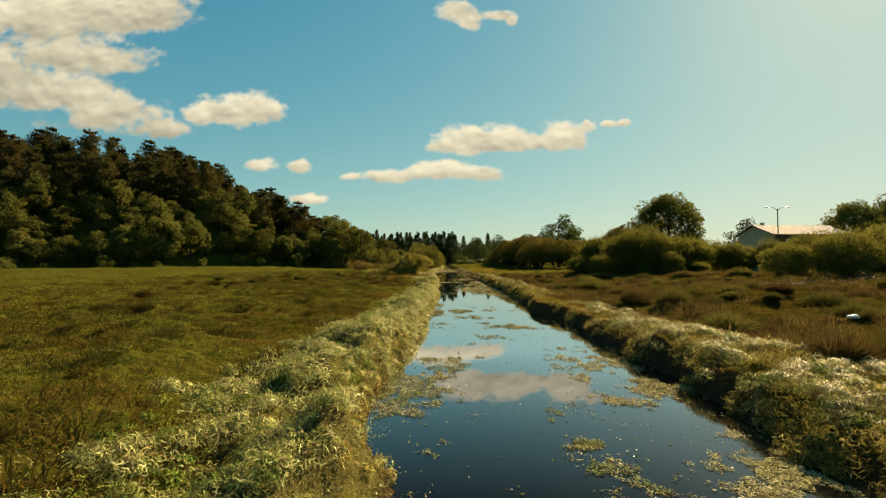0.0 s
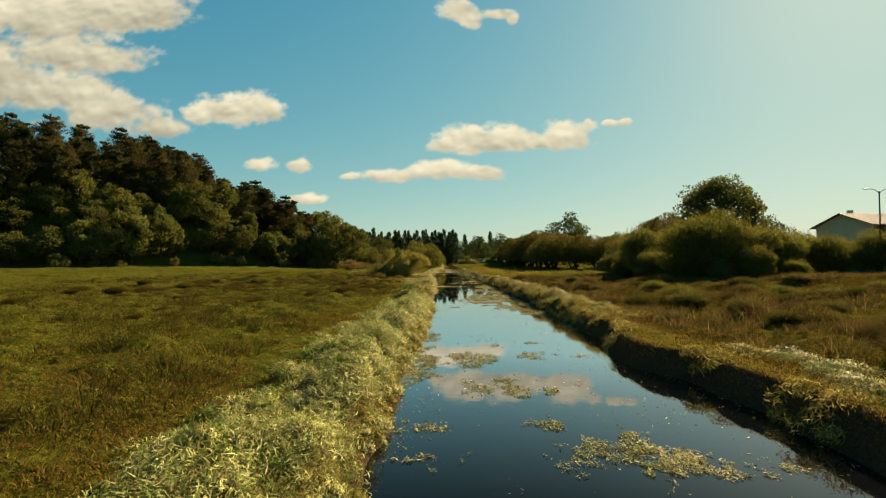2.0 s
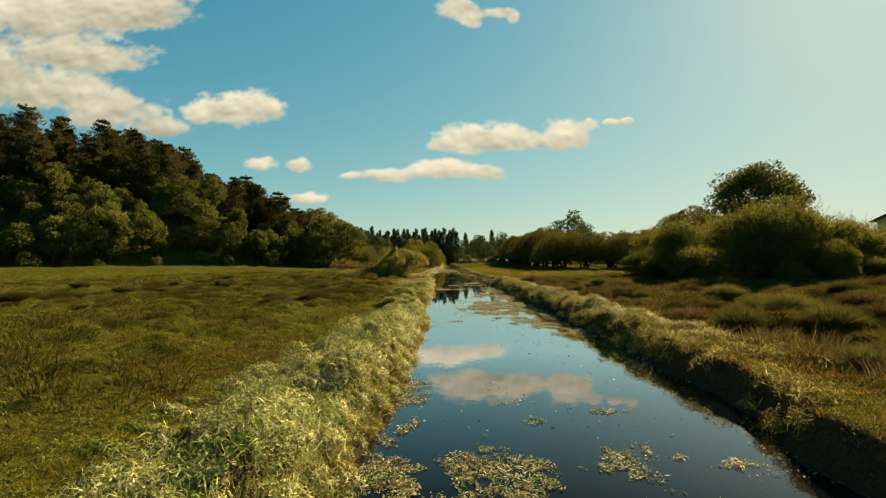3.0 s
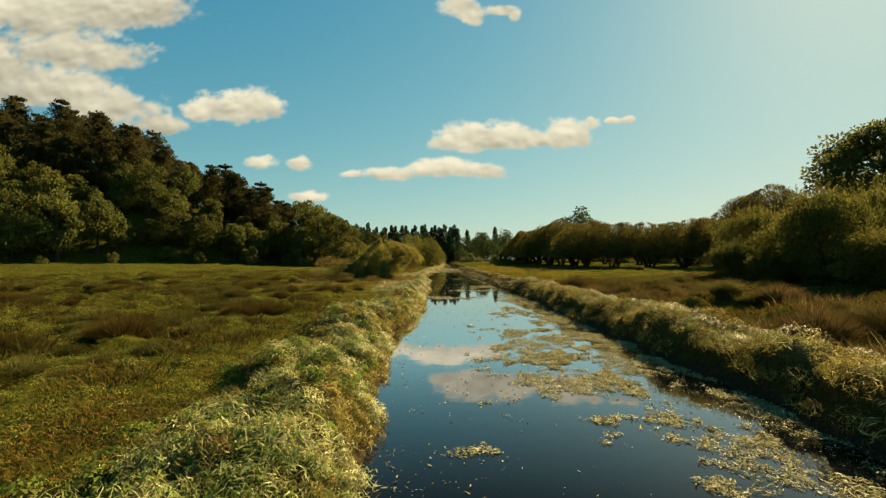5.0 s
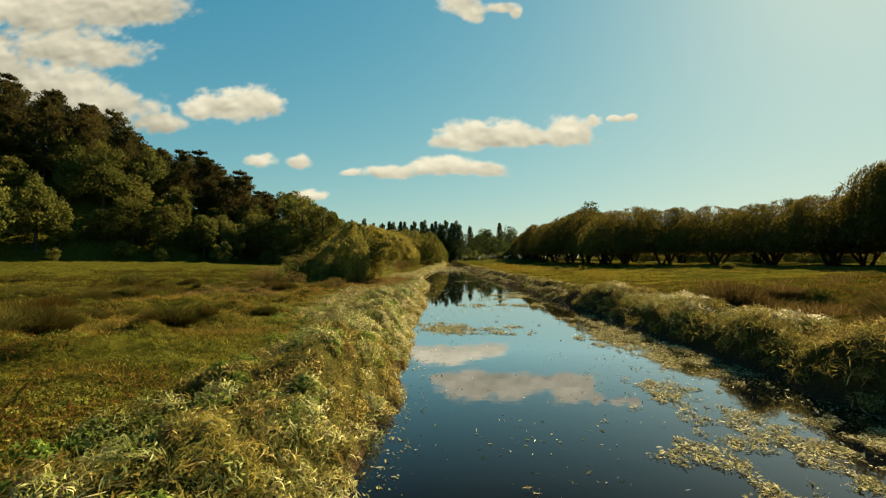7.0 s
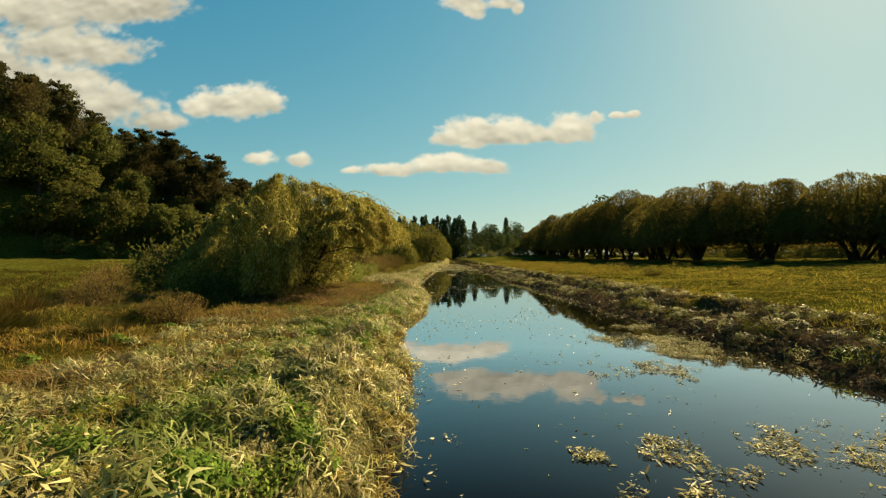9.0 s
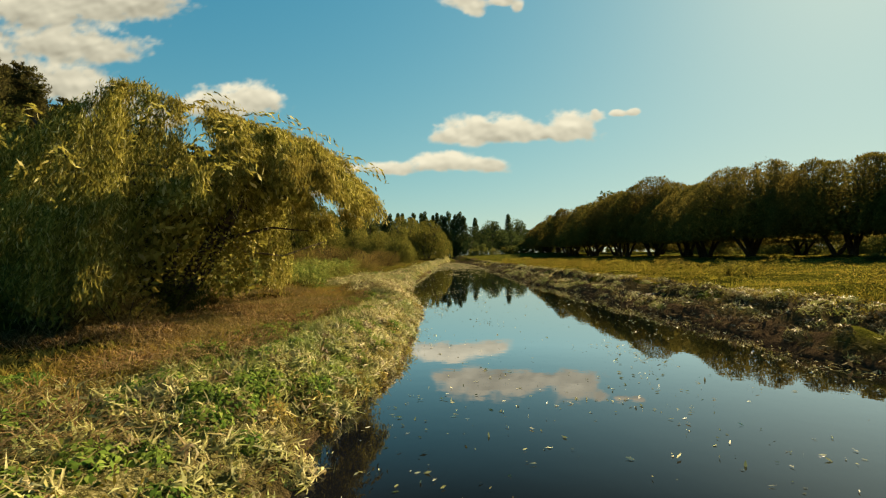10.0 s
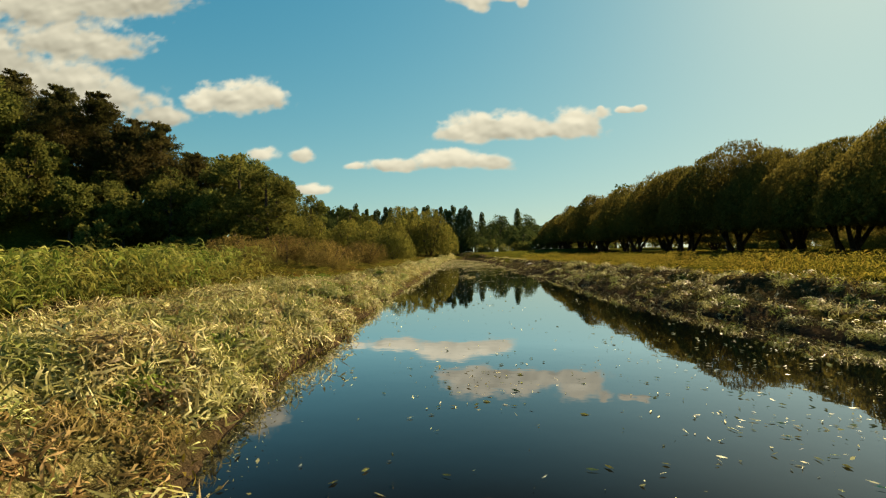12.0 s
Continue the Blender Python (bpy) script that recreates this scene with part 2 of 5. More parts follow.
FRESH = leafy("half_dry_weed", [(0.0, (0.075, 0.060, 0.022)), (0.22, (0.19, 0.195, 0.068)), (0.6, (0.36, 0.385, 0.120)), (0.9, (0.62, 0.62, 0.28)), (1.0, (0.30, 0.19, 0.09))], (0.095, 0.150, 0.024), 1.3, 0.34, second=(0.085, 0.056, 0.024), depth=0.85, gloss=0.15)
PINE = leafy("pine_needles", [(0.0, (0.028, 0.031, 0.011)), (0.6, (0.044, 0.048, 0.016)), (1.0, (0.066, 0.066, 0.021))], (0.074, 0.054, 0.019), 0.06, 0.34, 0.9, 0.3)
BROAD = leafy("broad_leaves", [(0.0, (0.050, 0.064, 0.016)), (0.6, (0.085, 0.100, 0.025)), (1.0, (0.128, 0.138, 0.037))], (0.118, 0.106, 0.026), 0.12, 0.42, 0.5, 0.3)
POPLAR = leafy("poplar_leaves", [(0.0, (0.026, 0.042, 0.014)), (1.0, (0.066, 0.086, 0.028))], (0.05, 0.066, 0.022), 0.1, 0.32, 0.5, 0.25)
WILLOW = leafy("willow_leaves", [(0.0, (0.065, 0.065, 0.013)), (0.5, (0.165, 0.157, 0.030)), (0.9, (0.32, 0.30, 0.072)), (1.0, (0.52, 0.49, 0.23))], (0.155, 0.118, 0.028), 0.4, 0.46, 0.5, 0.1)
WILLOW_DARK = leafy("willow_row_leaves", [(0.0, (0.056, 0.052, 0.013)), (0.6, (0.092, 0.084, 0.019)), (1.0, (0.155, 0.138, 0.034))], (0.106, 0.078, 0.020), 0.15, 0.43, 0.5, 0.15)
SCRUB = leafy("scrub_leaves", [(0.0, (0.055, 0.062, 0.013)), (0.6, (0.115, 0.118, 0.025)), (1.0, (0.19, 0.18, 0.044))], (0.10, 0.085, 0.020), 0.3, 0.42, 0.5, 0.2)
MUD_DEBRIS = leafy("mud_debris", [(0.0, (0.026, 0.019, 0.012)), (0.5, (0.070, 0.052, 0.030)), (0.88, (0.15, 0.115, 0.064)), (1.0, (0.45, 0.40, 0.26))], (0.085, 0.080, 0.026), 0.7, 0.1, 0.85)
BROWN_SCRUB = leafy("dead_stalks", [(0.0, (0.06, 0.036, 0.016)), (0.6, (0.15, 0.098, 0.042)), (1.0, (0.34, 0.24, 0.12))], (0.10, 0.10, 0.030), 0.5, 0.35)
AMBER = leafy("amber_grass", [(0.0, (0.09, 0.06, 0.014)), (0.5, (0.20, 0.135, 0.032)), (0.9, (0.32, 0.22, 0.06)), (1.0, (0.15, 0.16, 0.03))], (0.10, 0.12, 0.025), 0.35, 0.35, second=(0.20, 0.10, 0.03))
HERB = leafy("herb_leaves", [(0.0, (0.032, 0.046, 0.008)), (0.5, (0.115, 0.128, 0.023)), (0.9, (0.205, 0.205, 0.044)), (1.0, (0.25, 0.23, 0.06))], (0.080, 0.094, 0.019), 0.3, 0.38, second=(0.045, 0.066, 0.014))
RUST = leafy("rusty_herb_leaves", [(0.0, (0.040, 0.022, 0.007)), (0.5, (0.105, 0.052, 0.015)), (0.9, (0.17, 0.085, 0.024)), (1.0, (0.12, 0.12, 0.03))], (0.085, 0.075, 0.016), 0.6, 0.35)
BARK = bark_material("bark", (0.018, 0.014, 0.010), (0.075, 0.058, 0.042))
DEAD = bark_material("dead_wood", (0.05, 0.040, 0.030), (0.22, 0.18, 0.13))

# ---- building tools ----
def raw_mesh(name, verts, faces):
    """A mesh from an (n, 3) array and an (m, k) array of corner numbers."""
    verts, faces = np.asarray(verts, np.float32), np.asarray(faces, np.int32)
    me = bpy.data.meshes.new(name)
    k = faces.shape[1]
    me.vertices.add(len(verts))
    me.vertices.foreach_set("co", verts.ravel())
    me.loops.add(faces.size)
    me.loops.foreach_set("vertex_index", faces.ravel())
    me.polygons.add(len(faces))
    me.polygons.foreach_set("loop_start", np.arange(0, faces.size, k, dtype=np.int32))
    me.update(calc_edges=True)
    me.validate()
    return me


def holder(name, x, y, z, label, category, group="", turn=0.0):
    ob = new(name)
    ob.empty_display_size = 0.2
    ob.matrix_world = pose(x, y, z, 0, 0, turn)
    return tagged(ob, label, category, group)


def part(name, data, mat, parent, label="", smooth=False):
    if isinstance(data, bmesh.types.BMesh):
        me = bpy.data.meshes.new(name)
        data.to_mesh(me)
        data.free()
    else:
        me = data
    me.materials.clear()
    me.materials.append(mat)
    if smooth:
        me.polygons.foreach_set("use_smooth", np.ones(len(me.polygons), bool))
    ob = new(name, me)
    ob.parent = parent
    return tagged(ob, label)


def stuff(name, me, mat, label, category):
    me.materials.append(mat)
    return tagged(new(name, me), label, category, kind="stuff")


def hash2(ix, iy, seed):
    h = (ix.astype(np.int64) * 374761393 + iy.astype(np.int64) * 668265263 + seed * 1442695041) & 0x7FFFFFFF
    h = ((h ^ (h >> 13)) * 1274126177) & 0x7FFFFFFF
    return ((h ^ (h >> 16)) & 0xFFFFF) / 0xFFFFF


def vnoise(x, y, seed=0):
    """Smooth value noise from 0 to 1."""
    x, y = np.broadcast_arrays(np.asarray(x, float), np.asarray(y, float))
    ix, iy = np.floor(x), np.floor(y)
    fx, fy = x - ix, y - iy
    fx, fy = fx * fx * (3 - 2 * fx), fy * fy * (3 - 2 * fy)
    a, b = hash2(ix, iy, seed), hash2(ix + 1, iy, seed)
    c, d = hash2(ix, iy + 1, seed), hash2(ix + 1, iy + 1, seed)
    return (a * (1 - fx) + b * fx) * (1 - fy) + (c * (1 - fx) + d * fx) * fy


def fnoise(x, y, seed=0, octaves=4):
    total, amp, norm = 0.0, 1.0, 0.0
    for k in range(octaves):
        c, s = math.cos(0.6 + 1.1 * k), math.sin(0.6 + 1.1 * k)
        u, v = np.asarray(x) * 2 ** k, np.asarray(y) * 2 ** k
        total = total + amp * vnoise(c * u - s * v, s * u + c * v, seed + k)
        norm, amp = norm + amp, amp * 0.5
    return total / norm


def step(v, lo, hi):
    u = np.clip((np.asarray(v, float) - lo) / (hi - lo), 0, 1)
    return u * u * (3 - 2 * u)


def unit(v):
    return v / np.maximum(np.linalg.norm(v, axis=-1, keepdims=True), 1e-9)


def leaves(rng, centre, along, length, width):
    """Rhombic leaves: arrays of centres, long axes, lengths and widths; each is an island of its own."""
    n = len(centre)
    along = unit(along)
    side = unit(np.cross(along, unit(rng.normal(size=(n, 3)))))
    l, w = np.asarray(length).reshape(-1, 1) / 2, np.asarray(width).reshape(-1, 1) / 2
    v = np.stack([centre - along * l, centre + side * w + along * l * 0.1, centre + along * l, centre - side * w + along * l * 0.1], 1)
    return v.reshape(-1, 3), np.arange(4 * n).reshape(n, 4)


def blades(rng, foot, lean, height, width):
    """Upright bent blades, each a folded pair of triangles: foot points, sideways lean (n, 2), heights and widths."""
    n = len(foot)
    h, w = np.asarray(height).reshape(-1, 1), np.asarray(width).reshape(-1, 1)
    a = rng.uniform(0, math.pi, n)
    side = np.stack([np.cos(a), np.sin(a), np.zeros(n)], 1) * w / 2
    l3 = np.concatenate([lean, np.zeros((n, 1))], 1)
    up = np.array([[0, 0, 1.0]])
    mid = foot + up * h * 0.42 + l3 * h * 0.24
    tip = foot + up * h * (1 - 0.35 * np.linalg.norm(lean, axis=1, keepdims=True).clip(0, 1.5)) + l3 * h
    v = np.stack([foot, mid + side, mid - side, tip], 1)
    idx = np.arange(n)[:, None] * 4
    tris = np.concatenate([idx + np.array([[0, 1, 2]]), idx + np.array([[2, 1, 3]])], 0)
    return v.reshape(-1, 3), tris


def tube(bm, points, radii, sides=7):
    """A tapered limb along points."""
    rings = []
    for i, p in enumerate(points):
        d = (Vector(points[min(i + 1, len(points) - 1)]) - Vector(points[max(i - 1, 0)])).normalized()
        u = d.orthogonal().normalized()
        v = d.cross(u)
        rings.append([bm.verts.new(Vector(p) + (u * math.cos(k * math.tau / sides) + v * math.sin(k * math.tau / sides)) * radii[i]) for k in range(sides)])
    for r0, r1 in zip(rings, rings[1:]):
        for k in range(sides):
            bm.faces.new((r0[k], r0[(k + 1) % sides], r1[(k + 1) % sides], r1[k]))
    bm.faces.new(rings[-1])
    return bm


def box(bm, x0, y0, z0, x1, y1, z1):
    vs = [bm.verts.new((x, y, z)) for z in (z0, z1) for x, y in ((x0, y0), (x1, y0), (x1, y1), (x0, y1))]
    for f in ((0, 3, 2, 1), (4, 5, 6, 7), (0, 1, 5, 4), (1, 2, 6, 5), (2, 3, 7, 6), (3, 0, 4, 7)):
        bm.faces.new([vs[i] for i in f])
    return bm


# ---- lie of the land ----
LEFT_BANK = ((-60, -2.0), (12, -1.6), (18, -1.5), (22.5, -2.8), (30, -2.4), (39, -1.5), (46, -1.7), (57, -1.3), (73, -0.85), (79.5, -1.5), (90, -2.25), (96, -1.15), (112, -1.55), (128, -1.7), (131, -2.5), (134.5, -2.55), (137.5, -2.0), (148, -2.1), (156, -3.3), (165, -3.75), (190, -3.4), (262, -2.4), (300, 0.6), (4400, 0.6))
RIGHT_BANK = ((-60, 8.2), (12, 7.4), (18, 7.8), (26, 8.6), (45, 8.8), (51, 7.9), (60, 8.5), (117, 8.5), (134, 7.5), (156, 7.1), (168, 6.1), (262, 6.2), (300, 2.6), (4400, 2.6))


def left_edge(y):
    """x of the water's left edge."""
    return np.interp(y, *zip(*LEFT_BANK)) + 0.85 * (fnoise(np.asarray(y) / 2.2, 0.3, 11, 4) - 0.5)


def right_edge(y):
    return np.interp(y, *zip(*RIGHT_BANK)) + (1.3 - 0.5 * step(y, 60, 70)) * (fnoise(np.asarray(y) / 2.6, 7.3, 12, 4) - 0.5) + 0.7 * (1 - 0.5 * step(y, 60, 70)) * (fnoise(np.asarray(y) / 1.0, 2.3, 14, 2) - 0.5)


def foot_distance(x, y):
    """Metres behind the foot of the wooded hill (negative in front of it)."""
    return -(x + 47) * 0.671 + (y - 270) * 0.741


def land(x, y, rough=True):
    x, y = np.broadcast_arrays(np.asarray(x, float), np.asarray(y, float))
    s_l, s_r = left_edge(y) - x, x - right_edge(y)
    # bed
    z = np.full(x.shape, -1.1)
    # left: a heap of cut weed along the water, then the meadow
    wide = 1.0 + 0.55 * step(y, 153, 161) * (1 - step(y, 175, 190))
    lump = fnoise(x / 1.3, y / 1.6, 21, 4)
    heap = (-0.30 + 1.5 * lump) * (1 + 0.4 * (1 - step(y, 58, 68))) * (0.35 + 0.95 * fnoise(x / 4, y / 5, 25, 2)) * (1 - 0.4 * step(y, 104, 112)) * (1 - 0.7 * (wide - 1)) * (1 - 0.85 * step(y, 124, 132) * (1 - step(y, 147, 152)) - 0.55 * step(y, 147, 152) * (1 - step(y, 172, 185))) * step(s_l, 0.0, 0.9) * (1 - step(s_l + 2.2 * (fnoise(x / 3, y / 3.5, 26, 2) - 0.5), 1.3 * wide, 3.9 * wide))
    heap = heap + (0.6 + 0.25 * (1 - step(y, 100, 112)) - 0.35 * step(y, 124, 132) * (1 - step(y, 146, 153))) * (fnoise(x / 0.7, y / 0.8, 23, 2) - 0.5) * step(s_l, 0.0, 0.6) * (1 - step(s_l, 2.6 * wide, 4.2 * wide))
    field_l = 0.15 + (0.5 - 0.22 * step(y, 138, 152)) * step(s_l, 0, 1.0) + 0.45 * step(100 - y, 0, 60) * step(s_l, 1.5, 8) + 2.3 * step(-x, 25, 105)
    ripple = (0.5 * step(fnoise(x / 1.7, y / 1.4, 22, 3), 0.45, 0.85) + 0.5 * (fnoise(x / 6, y / 5, 24, 2) - 0.5)) * step(s_l, 3.5, 8)
    far_l = foot_distance(x, y)
    along = -(x + 47) * 0.741 - (y - 270) * 0.671
    hill = (24 * step(far_l, 2, 38) + 8 * step(far_l, 30, 75)) * (0.04 + 0.96 * step(along, -12, 52)) * (1 + 0.36 * step(along, 38, 80))
    left = field_l + heap + ripple + hill
    # right: steep earth bank with a weed ridge on its lip, rough pasture behind
    lump_r = fnoise(x / 1.2, y / 1.5, 31, 4)
    early = 1 - step(y, 118, 128)
    soft = step(y, 58, 67)
    face = ((0.62 + 0.18 * step(y, 34, 40) - 0.20 * soft) * step(s_r, 0.0, 0.5 + 0.45 * soft + 1.0 * (1 - step(y, 18, 26)))) * early + (1 - early) * (0.10 * step(s_r, 0, 0.5) + 0.48 * step(s_r, 1.6, 2.6) + 0.6 * (fnoise(x / 0.8, y / 1.0, 33, 4) - 0.45) * step(s_r, 0.2, 1.2) * (1 - step(s_r, 3.5, 5.5)))
    ridge = (-0.25 + 1.35 * lump_r) * step(s_r, 0.15, 0.7) * (1 - step(s_r, 1.8 + 1.2 * (1 - step(y, 30, 40)), 3.6 + 2.0 * (1 - step(y, 30, 40)))) * (0.45 + 0.55 * early) * (0.08 + 0.92 * soft + 0.77 * (1 - step(y, 30, 38)))
    rip_r = 1.0 * (fnoise(x / 2.6, y / 2.6, 32, 3) - 0.42).clip(0) * 2.0 * step(s_r, 3.0, 7) * (0.35 + 0.65 * early)
    right = 0.1 + face + ridge + rip_r + 1.15 * step(x, 11, 42) + 1.5 * step(x, 70, 300)
    end = 0.9 * step(y, 262, 296) + 0.8 * step(y, 200, 400)
    z = np.where(s_l > 0, left + end * step(s_l, 0, 4), np.where(s_r > 0, right + end * step(s_r, 0, 4), z))
    bank = np.minimum(np.where(s_l > 0, s_l, 9), np.where(s_r > 0, s_r, 9))
    bed = (s_l <= 0) & (s_r <= 0)
    edge_in = np.minimum(-s_l, -s_r)
    z = np.where(bed, 0.1 - 1.2 * step(edge_in, 0, 0.8), z)
    z = np.where(y > 300, np.where(bed, 0.9, z), z)
    return z


def height(x, y):
    return float(land(np.array([x]), np.array([y]))[0])


def axis(parts):
    """Coordinates from (start, end, spacing) runs."""
    return np.unique(np.concatenate([np.arange(a0, b0, s0) for a0, b0, s0 in parts]))


xs = np.concatenate([-np.geomspace(300, 3500, 14)[::-1], axis([(-290, -120, 10), (-120, -45, 3), (-45, -10, 0.55), (-10, -5, 0.35), (-5, -1, 0.2), (-1, 6, 1.0), (6, 13, 0.2), (13, 18, 0.45), (18, 50, 1.0), (50, 140, 4), (140, 300, 16)]), np.geomspace(310, 3500, 14)])
ys = np.concatenate([-np.geomspace(60, 3500, 10)[::-1], axis([(-50, 0, 5), (0, 60, 0.5), (60, 175, 0.4), (175, 190, 0.6), (190, 305, 1.2), (305, 420, 5), (420, 800, 25)]), np.geomspace(820, 4300, 14)])
gx, gy = np.meshgrid(xs, ys)
gz = land(gx, gy)
ny, nx = gx.shape
i0 = (np.arange(ny - 1)[:, None] * nx + np.arange(nx - 1)[None, :]).ravel()
ground_mesh = raw_mesh("ground", np.stack([gx.ravel(), gy.ravel(), gz.ravel()], 1), np.stack([i0, i0 + 1, i0 + nx + 1, i0 + nx], 1))
s_r, s_l = gx - right_edge(gy), left_edge(gy) - gx
dry = -0.07 * step(s_l, 3, 6) * (1 - step(gy, 100, 116)) + 0.22 * step(s_r, 3, 9) * (1 - step(gy, 112, 128)) - 0.10 * step(s_l, 8, 20) + 0.18 * step(gy, 118, 132) * step(s_l, 2, 7) * (1 - step(s_l, 16, 30)) - 0.3 * step(s_r, 3, 6) * step(gy, 114, 126) + 0.06 * step(s_l, 2.5, 4) * (1 - step(s_l, 6, 9)) - 0.05
heap_bed = (0.55 - 0.25 * step(gy, 58, 66) + 0.70 * step(gy, 108, 120)) * step(s_l, 0, 0.3) * (1 - step(s_l, 2.0 + 2 * step(gy, 152, 160) * (1 - step(gy, 172, 180)), 3.8 + 2 * step(gy, 152, 160) * (1 - step(gy, 172, 180)))) + step(s_r, 0.5, 0.9) * (1 - step(s_r, 2.2, 3.4)) * (1 - step(gy, 116, 124)) * step(gy, 56, 66) * step(fnoise(gx / 1.5, gy / 3, 65, 3), 0.3, 0.4)
mud = (1 - step(gz, 0.05, 0.3)) * 1.0 + 0.85 * step(s_r, -0.5, 0.2) * (1 - step(s_r, 0.4, 1.0)) * (1 - 0.5 * step(gy, 56, 66)) + 0.75 * step(s_r, 0, 0.5) * (1 - step(s_r, 3.0, 5.0)) * step(gy, 112, 125) * (fnoise(gx / 1.5, gy / 2.5, 77, 3) > 0.42)
for attr_name, values in (("dry", dry), ("straw", np.clip(heap_bed, 0, 1) * 0.9), ("mud", np.clip(mud, 0, 1))):
    layer = ground_mesh.attributes.new(attr_name, "FLOAT", "POINT")
    layer.data.foreach_set("value", values.ravel().astype(np.float32))
ground_mesh.materials.append(TURF)
ground_mesh.polygons.foreach_set("use_smooth", np.ones(len(ground_mesh.polygons), bool))
tagged(new("ground", ground_mesh), "rough olive meadow with brown patches and muddy canal banks", "ground", kind="structure")

# canal water, from behind the start to where the canal bends away
wy = np.arange(-45, 303, 3.0)
wv = np.concatenate([np.stack([left_edge(wy) - 0.6, wy, np.zeros_like(wy)], 1), np.stack([right_edge(wy) + 0.6, wy, np.zeros_like(wy)], 1)])
k = np.arange(len(wy) - 1)
water_mesh = raw_mesh("water", wv, np.stack([k, k + len(wy), k + len(wy) + 1, k + 1], 1))
water_mesh.materials.append(WATER)
tagged(new("water", water_mesh), "still dark canal water mirroring the sky", "water", kind="structure")

# ---- trees ----
def crown_mesh(rng, name, clumps, per_clump, leaf, flat=0.8, slim=0.62, upright=0.0):
    """Leaves gathered in clumps: rows of x, y, z, radius."""
    c = np.repeat(np.asarray(clumps), per_clump, 0)
    n = len(c)
    d = unit(rng.normal(size=(n, 3)))
    r = rng.uniform(0.45, 1.08, n) ** 0.6
    p = c[:, :3] + d * (c[:, 3] * r)[:, None] * np.array([[1, 1, flat]])
    along = d + rng.normal(size=(n, 3)) * 0.8 + np.array([[0, 0, upright]])
    size = leaf * rng.uniform(0.6, 1.4, n)
    return raw_mesh(name, *leaves(rng, p, along, size, size * slim))


def trunk_mesh(rng, height, radius, limbs, spread, fork=0.35):
    bm = bmesh.new()
    lean = rng.normal(size=2) * height * 0.02
    pts = [(lean[0] * k, lean[1] * k, height * k) for k in (-0.02, 0.15, 0.4, 0.7, 1.0)]
    tube(bm, pts, [radius * f for f in (1.35, 1.0, 0.8, 0.5, 0.12)], 8)
    for _ in range(limbs):
        k, a = rng.uniform(fork, 0.85), rng.uniform(0, math.tau)
        out = spread * (1.1 - 0.6 * k) * rng.uniform(0.6, 1.0)
        b = Vector((lean[0] * k, lean[1] * k, height * k))
        tip = b + Vector((math.cos(a) * out, math.sin(a) * out, height * rng.uniform(0.08, 0.22)))
        mid = b.lerp(tip, 0.5) + Vector((0, 0, -height * 0.015))
        tube(bm, [b, mid, tip], [radius * 0.42 * (1.2 - k), radius * 0.28 * (1.2 - k), radius * 0.06], 5)
    return bm


def broad_clumps(rng, height, radius, base=0.12, n=46, lumpy=0.27):
    rows = []
    while len(rows) < n:
        d = unit(rng.normal(size=3))
        r = rng.uniform(0.55, 0.92)
        zz = (d[2] * r * 0.5 + 0.5) * (1 - base) + base
        w = radius * (1.0 - 0.35 * max(0, zz - 0.55) / 0.45)
        rows.append((d[0] * r * w, d[1] * r * w, zz * height * 0.95, radius * lumpy * rng.uniform(0.7, 1.25)))
    return rows


def broad_tree(rng, name, height, radius, n=72, per=75, leaf=0.62, mat=None, base=0.12, label="", category="tree", group=""):
    t = holder(name, 0, 0, 0, label, category, group)
    part("trunk", trunk_mesh(rng, height * 0.85, height * 0.022 + 0.06, 9, radius * 0.8), BARK, t, smooth=True)
    part("crown", crown_mesh(rng, "crown", broad_clumps(rng, height, radius, base, n), per, leaf), mat or BROAD, t)
    return t


def pine_tree(rng, name, height, radius, label, group, blunt=2.0, tuft=0.30):
    """A tall dark conifer: whorls of level boughs with tufted ends, broken outline."""
    t = holder(name, 0, 0, 0, label, "pine tree", group)
    bm = bmesh.new()
    tube(bm, [(0, 0, -0.5), (0, 0, height * 0.5), (0.1, 0, height * 0.98)], [height * 0.022, height * 0.015, 0.04], 7)
    rows = []
    z = height * 0.12
    while z < height * 0.98:
        k = (z / height - 0.12) / 0.88
        reach = radius * (0.75 + 0.7 * k) if k < 0.35 else radius * (1.0 - 0.80 * ((k - 0.35) / 0.65) ** blunt)
        for _ in range(int(rng.integers(6, 9))):
            a, q = rng.uniform(0, math.tau), reach * rng.uniform(0.55, 1.15)
            end = Vector((math.cos(a) * q, math.sin(a) * q, z + q * 0.22))
            tube(bm, [(0, 0, z), end * 0.5 + Vector((0, 0, z * 0.5 - 0.1)), end], [0.10, 0.07, 0.02], 4)
            for f in (0.3, 0.65, 1.0):
                rows.append((end.x * f, end.y * f, z + q * 0.22 * f, max(0.6, reach * tuft) * rng.uniform(0.75, 1.2)))
        z += height * rng.uniform(0.055, 0.085)
    rows.append((0, 0, height * 0.97, 0.5))
    part("trunk", bm, BARK, t, smooth=True)
    part("crown", crown_mesh(rng, "crown", rows, 38, 0.9, 0.8, 0.26, 0.5), PINE, t)
    return t


